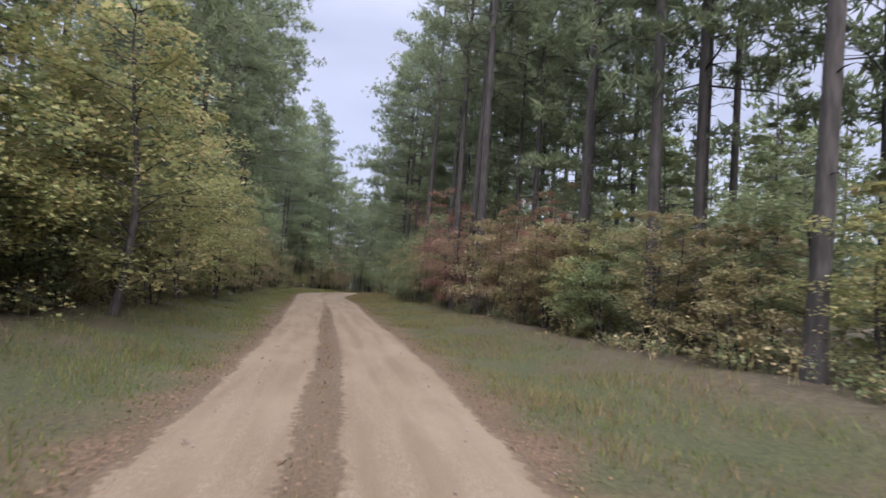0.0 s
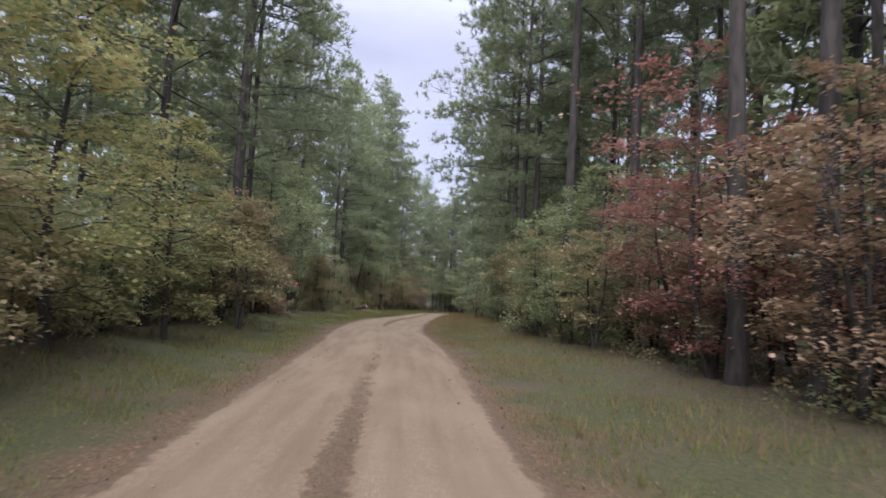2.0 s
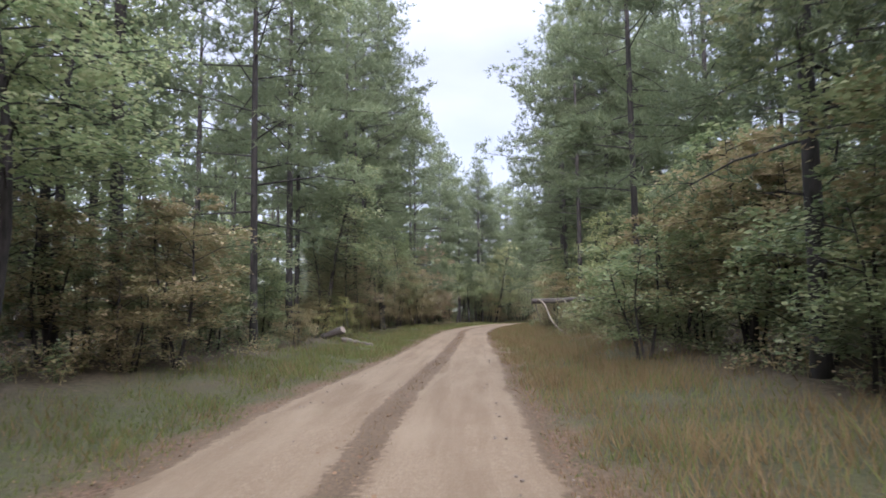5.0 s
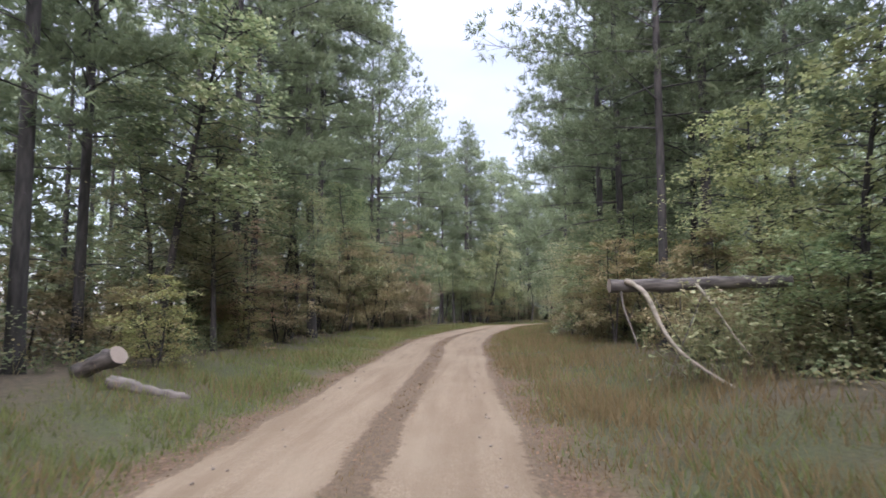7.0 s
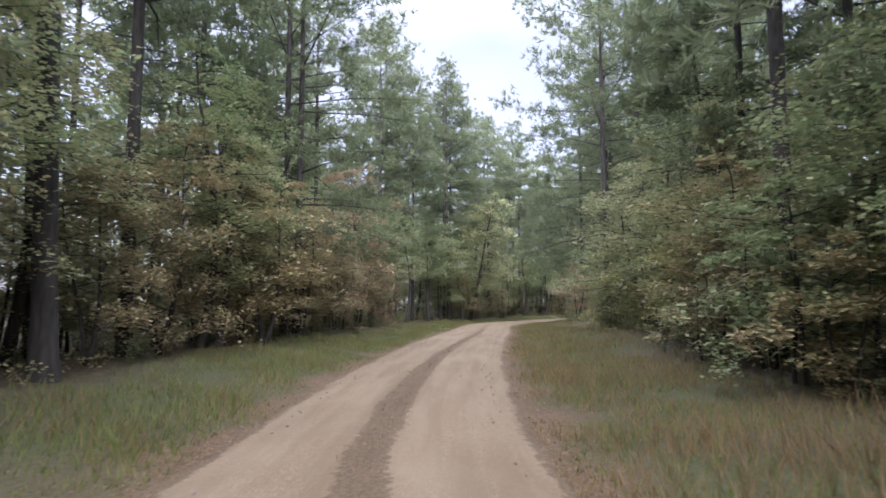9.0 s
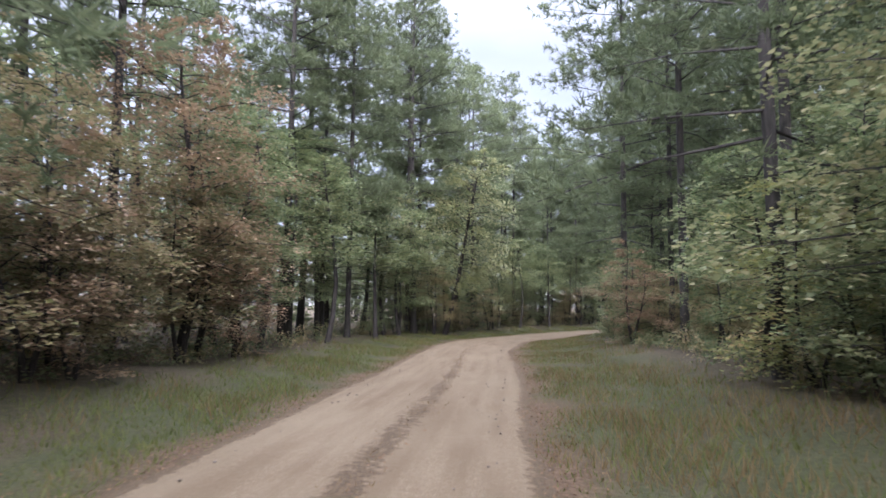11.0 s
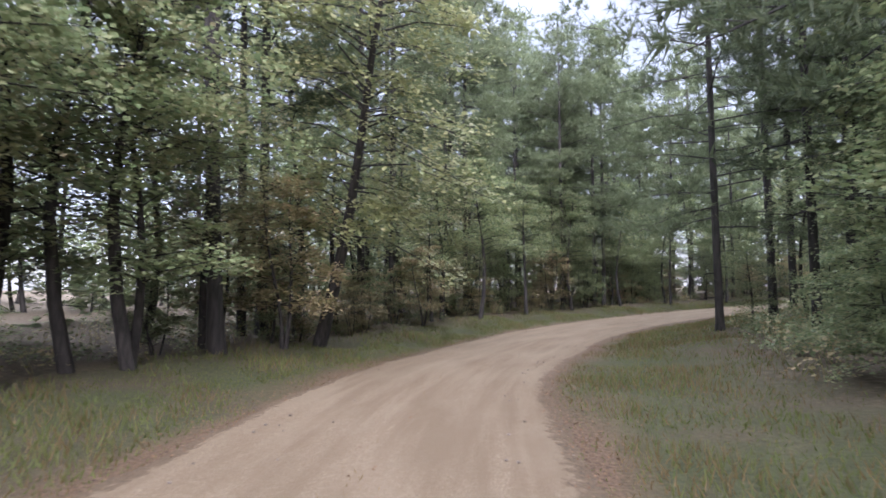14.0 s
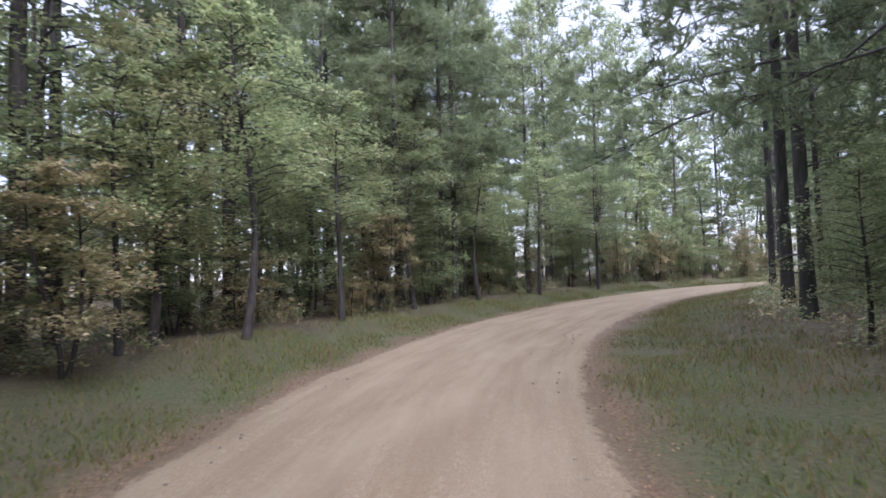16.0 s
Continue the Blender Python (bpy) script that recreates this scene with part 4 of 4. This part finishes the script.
def blades(name, s, off, tall, wide, mat, label, seed):
    """Blades of grass at rows of s and off, as one mesh."""
    rng = np.random.default_rng(seed)
    xy = on_line(s, off)
    z = height(xy)
    n = len(s)
    turn = rng.uniform(0, 2 * np.pi, n)
    side = np.stack([np.cos(turn), np.sin(turn), np.zeros(n)], 1) * (wide * rng.uniform(0.6, 1.3, n))[:, None]
    lean = np.column_stack([rng.normal(0, 0.4, (n, 2)), np.ones(n)]) * (tall * rng.uniform(0.45, 1.2, n))[:, None]
    base = np.column_stack([xy, z - 0.02])
    v = np.stack([base - side, base + side, base + lean], 1).reshape(-1, 3)
    return tagged(new(name, mesh_of(name, v, np.arange(3 * n).reshape(-1, 3), [mat], smooth=False)), label, "grass", kind="stuff")


rng = np.random.default_rng(8)
N = 320000
s = rng.uniform(25, S_END - 20, N)
side = rng.choice([-1, 1], N)
off = side * (half_width(s) + 0.12 + 4.8 * rng.beta(1.05, 1.7, N))
clump = np.sin(s * 0.8 + side) + np.sin(s * 2.1 + off * 2) + 0.7 * np.sin(off * 3 + s * 0.3)
deep = np.clip((np.abs(off) - half_width(s)) / 1.2, 0.25, 1)
tallness = (0.13 + 0.04 * clump) * deep * np.where(side > 0, np.interp(s, [80, 105, 150, 170], [1.0, 2.2, 1.7, 1.0]), np.interp(s, [95, 112, 150, 170], [1.0, 1.7, 1.5, 1.1]))
dry = rng.uniform(0, 1, N) < np.where(side > 0, np.interp(s, [60, 85, 108, 140, 175], [0.3, 0.4, 0.75, 0.6, 0.35]), 0.12) + 0.12 * clump
blades("verge_grass", s[~dry], off[~dry], np.clip(tallness[~dry], 0.04, 0.5), 0.013, GRASS, "short green grass on both verges", 1)
blades("dry_verge_grass", s[dry], off[dry], np.clip(tallness[dry] * 1.2, 0.04, 0.6), 0.011, DRY_GRASS, "tan dry grass growing along both verges", 2)


def flat_leaves(name, s, off, size, label, seed, lift=0.02):
    rng = np.random.default_rng(seed)
    xy = on_line(s, off)
    z = np.where(np.abs(off) < half_width(s) * 0.95, climb(s) + 0.015, height(xy) + lift)
    v, f = leaves(rng, np.column_stack([xy, z]), size, 0.3)
    return tagged(new(name, mesh_of(name, v, f, [LITTER], smooth=False)), label, "leaf litter", kind="stuff")


n = 42000
s = rng.uniform(25, S_END - 25, n)
flat_leaves("leaf_litter", s, rng.choice([-1, 1], n) * (half_width(s) + rng.gamma(1.0, 0.6, n) + 0.02), 0.04, "brown fallen leaves scattered over the verges", 4)
n = 5200
s = rng.uniform(28, 190, n)
keep = rng.uniform(0, 1, n) < strip(s)
s = s[keep]
flat_leaves("strip_litter", s, strip_off(s) + rng.normal(0, 0.13, len(s)), 0.05, "brown leaves and dead grass between the wheel tracks", 5)
s = rng.uniform(28, 190, 16000)
s = s[rng.uniform(0, 1, len(s)) < strip(s) * (0.5 + 0.5 * np.sin(s * 1.7) * np.sin(s * 0.6))]
xy_off = strip_off(s) + rng.normal(0, 0.14, len(s))
strip_grass = blades("strip_grass", s, xy_off, np.full(len(s), 0.07), 0.009, DRY_GRASS, "low dead grass between the wheel tracks", 6)
strip_grass.location.z = 0.08


def undergrowth(name, n, mat, label, seed):
    """Knee-high clumps of leaves on thin stems under the trees, past counting."""
    rng = np.random.default_rng(seed)
    heap = Heap()
    s, off = rng.uniform(20, S_END - 10, n), rng.choice([-1, 1], n) * (6.5 + rng.gamma(1.6, 1.7, n))
    xy = on_line(s, off)
    z = height(xy)
    for k in range(n):
        if abs(beside(xy[k : k + 1])[1][0]) < 6.0 or math.hypot(xy[k, 0] + 42.3, xy[k, 1] - 79.3) < 2.0 or math.hypot(xy[k, 0] + 33.5, xy[k, 1] - 82.5) < 1.4:
            continue
        wide, tall = rng.uniform(0.25, 0.7), rng.uniform(0.25, 0.95)
        m = int(26 + 50 * wide)
        a, r, h = rng.uniform(0, 6.28, m), np.sqrt(rng.uniform(0, 1, m)), rng.uniform(0.15, 1, m)
        r = r * wide * (1.15 - 0.5 * h)
        at = np.column_stack([xy[k, 0] + r * np.cos(a), xy[k, 1] + r * np.sin(a), z[k] + tall * h * (1 - 0.3 * (r / wide) ** 2)])
        heap.add(*leaves(rng, at, 0.09, 0.4))
        for j in range(3):
            foot = np.array([xy[k, 0], xy[k, 1], z[k] - 0.02]) + np.append(rng.normal(0, 0.1 * wide, 2), 0)
            v, f = tube([foot, foot + np.append(rng.normal(0, 0.4 * wide, 2), tall * 0.9)], [0.008, 0.003], 3)
            heap.add(v, np.concatenate([f[:, [0, 1, 2]], f[:, [0, 2, 3]]]))
    return tagged(new(name, mesh_of(name, *heap.all(), [mat], smooth=False)), label, "undergrowth", kind="stuff")


undergrowth("green_undergrowth", 1900, LEAF_GREEN, "knee-high green undergrowth at the feet of the trees", 31)
undergrowth("brown_undergrowth", 1300, LEAF_OLIVE, "low olive-brown undergrowth along the forest edge", 32)


def stone_mesh(seed):
    rng = np.random.default_rng(seed)
    bm = bmesh.new()
    bmesh.ops.create_icosphere(bm, subdivisions=1, radius=1)
    for v in bm.verts:
        v.co = v.co * rng.uniform(0.7, 1.15)
        v.co.z *= 0.6
    v = np.array([tuple(q.co) for q in bm.verts])
    f = np.array([[q.index for q in t.verts] for t in bm.faces])
    bm.free()
    return v, f


def stone_material():
    m, nodes, links, b = mat_new("pale_gravel_stone", 0.9)
    geo = nodes.new("ShaderNodeNewGeometry")
    links.new(ramp_node(nodes, links, geo.outputs["Random Per Island"], [(0.0, (0.1, 0.082, 0.062)), (0.5, (0.14, 0.118, 0.092)), (1.0, (0.19, 0.165, 0.135))]), b.inputs["Base Color"])
    return m


heap, shapes = Heap(), [stone_mesh(k) for k in range(4)]
n = 4500
s = rng.uniform(28, S_END - 30, n)
edge = rng.uniform(0, 1, n) < 0.8
off = np.where(edge, rng.choice([-1, 1], n) * (half_width(s) + rng.normal(0.0, 0.2, n)), rng.normal(0, 0.9, n))
xy = on_line(s, off)
z = np.where(np.abs(off) < half_width(s) * 0.9, climb(s), np.maximum(height(xy), climb(s) - 0.06))
size = np.where(edge, rng.gamma(3, 0.0055, n), rng.gamma(3, 0.0022, n)) + 0.005
size = np.minimum(size, 0.026)
for k in range(n):
    v, f = shapes[k % 4]
    a = rng.uniform(0, 6.28)
    c, d = math.cos(a) * size[k], math.sin(a) * size[k]
    heap.add(v @ np.array([[c, d, 0], [-d, c, 0], [0, 0, size[k]]]) + (xy[k, 0], xy[k, 1], z[k]), f)
tagged(new("loose_gravel", mesh_of("loose_gravel", *heap.all(), [stone_material()])), "loose pale stones along the edges of the road", "gravel", kind="stuff")

# ---------------------------------------------------------------- fallen wood
WEATHERED = bark_material("weathered_wood", (0.062, 0.054, 0.045), (0.17, 0.152, 0.13), 1.2)

LOG_BARK = bark_material("old_log_bark", (0.035, 0.031, 0.026), (0.125, 0.112, 0.094), 1.4)
BLEACHED = bark_material("bleached_wood", (0.13, 0.115, 0.085), (0.3, 0.27, 0.205), 1.2)


def cut_material():
    m, nodes, links, b = mat_new("sawn_end", 0.85)
    ring = nodes.new("ShaderNodeTexWave")
    ring.wave_type, ring.rings_direction = "RINGS", "SPHERICAL"
    ring.inputs["Scale"].default_value, ring.inputs["Distortion"].default_value = 9, 2.5
    co = nodes.new("ShaderNodeTexCoord")
    links.new(co.outputs["Object"], ring.inputs["Vector"])
    links.new(ramp_node(nodes, links, ring.outputs["Fac"], [(0, (0.13, 0.108, 0.082)), (1, (0.2, 0.168, 0.132))]), b.inputs["Base Color"])
    return m


SAWN = cut_material()


def log_thing(name, a, c, radius, label, bark, sawn=True, rough=0.05, thin=0.8):
    """A felled trunk from a to c, its own z along it, with a sawn face at a."""
    rng = np.random.default_rng(len(name))
    way = Vector(c) - Vector(a)
    base = tagged(new(name), label, "log")
    base.matrix_basis = Matrix.Translation(a) @ way.to_track_quat("Z", "Y").to_matrix().to_4x4()
    n, sides = 13, 16
    q = np.linspace(0, 1, n)
    line = np.column_stack([rng.normal(0, 0.12 * radius, (n, 2)) * (q > 0)[:, None], q * way.length])
    r = radius * (1 + (thin - 1) * q) * (1 + rough * rng.standard_normal(n) * (q > 0))
    v, f = tube(line, r, sides, rough * 0.6, rng)
    part("trunk", mesh_of("trunk", v, [f, np.array([list(range(len(v) - sides, len(v)))])], [bark]), base)
    if sawn:
        part("sawn_face", mesh_of("sawn_face", v[:sides] * 0.985 - (0, 0, 0.004), np.array([list(range(sides - 1, -1, -1))]), [SAWN], smooth=False), base, "pale sawn face of the log")
    return base


def ground_at(x, y, up=0.0):
    return (x, y, float(height([(x, y)])[0]) + up)


log_thing("cut_log", ground_at(-42.1, 79.5, 0.58), ground_at(-43.3, 79.5, 0.08), 0.19, "mossy grey cut log with a pale sawn end", LOG_BARK)
log_thing("fallen_log", ground_at(-42.0, 79.25, 0.1), ground_at(-40.55, 79.75, 0.02), 0.14, "barkless grey log lying in the grass", WEATHERED, False, 0.06, 0.45)

trunk_fallen = log_thing("fallen_tree", (-33.4, 83.0, 2.03), (-30.2, 84.2, 2.12), 0.135, "sawn-off fallen tree hanging level over the verge", LOG_BARK)
rng = np.random.default_rng(12)


def snag(name, points, radius, parent, label=""):
    pts = np.array(points, float)
    u, v = np.linspace(0, 1, len(pts)), np.linspace(0, 1, 14)
    line = np.stack([np.interp(v, u, pts[:, k]) for k in range(3)], 1)
    for k in range(3):
        line[1:-1] = (line[:-2] + line[1:-1] * 2 + line[2:]) / 4
    turn = np.array(parent.matrix_basis.inverted())
    vv, ff = tube(line @ turn[:3, :3].T + turn[:3, 3], radius * np.linspace(1, 0.45, 14), 7, 0.06, rng)
    return part(name, mesh_of(name, vv, ff, [BLEACHED if name == "branch" else WEATHERED]), parent, label)


snag("branch", [(-33.1, 83.0, 2.12), (-32.8, 83.0, 2.02), (-32.62, 82.95, 1.7), (-32.5, 82.9, 1.25), (-32.25, 82.8, 0.85), (-31.75, 82.7, 0.5), (-31.3, 82.6, 0.25)], 0.058, trunk_fallen, "bare pale bent branch reaching the ground")
snag("branch", [(-31.9, 83.5, 2.1), (-31.6, 83.4, 1.7), (-31.35, 83.3, 1.25), (-31.0, 83.2, 0.75)], 0.035, trunk_fallen, "thin broken pale branch")
snag("twig", [(-33.2, 83.05, 2.0), (-33.15, 83.0, 1.6), (-32.95, 82.95, 1.1), (-32.9, 82.9, 0.85)], 0.025, trunk_fallen, "dark hanging stub of a branch")
for k in range(8):
    a = np.array([-33.0, 83.1, 2.05]) + rng.uniform(0.05, 0.95) * np.array([1.6, 0.6, 0.05])
    b = a + np.array([rng.normal(0.2, 0.5), rng.normal(0, 0.5), -rng.uniform(0.5, 1.7)])
    snag("twig", [a, (a + b) / 2 + rng.normal(0, 0.15, 3), b], rng.uniform(0.008, 0.018), trunk_fallen)


# dead, leafy brush that hides most of the fallen trunk
rng = np.random.default_rng(19)
heap = Heap()
for k in range(80):
    foot = np.array([-32.2, 83.4, 0.3]) + rng.uniform(0, 1) * np.array([3.4, 1.1, 0]) + np.append(rng.normal(0, 0.3, 2), 0)
    tip = foot + np.array([rng.normal(-0.1, 0.4), rng.normal(0, 0.35), rng.uniform(0.7, 1.95)])
    v, f = tube([foot, (foot + tip) / 2 + rng.normal(0, 0.1, 3), tip], [0.012, 0.008, 0.003], 3)
    heap.add(v, np.concatenate([f[:, [0, 1, 2]], f[:, [0, 2, 3]]]))
    m = 30
    heap.add(*leaves(rng, foot + (tip - foot) * rng.uniform(0.3, 1.05, (m, 1)) + rng.normal(0, 0.16, (m, 3)), 0.1))
tagged(new("brush_pile", mesh_of("brush_pile", *heap.all(), [LEAF_SAGE], smooth=False)), "leafy olive-brown brush tangled round the fallen tree", "brush", kind="stuff")
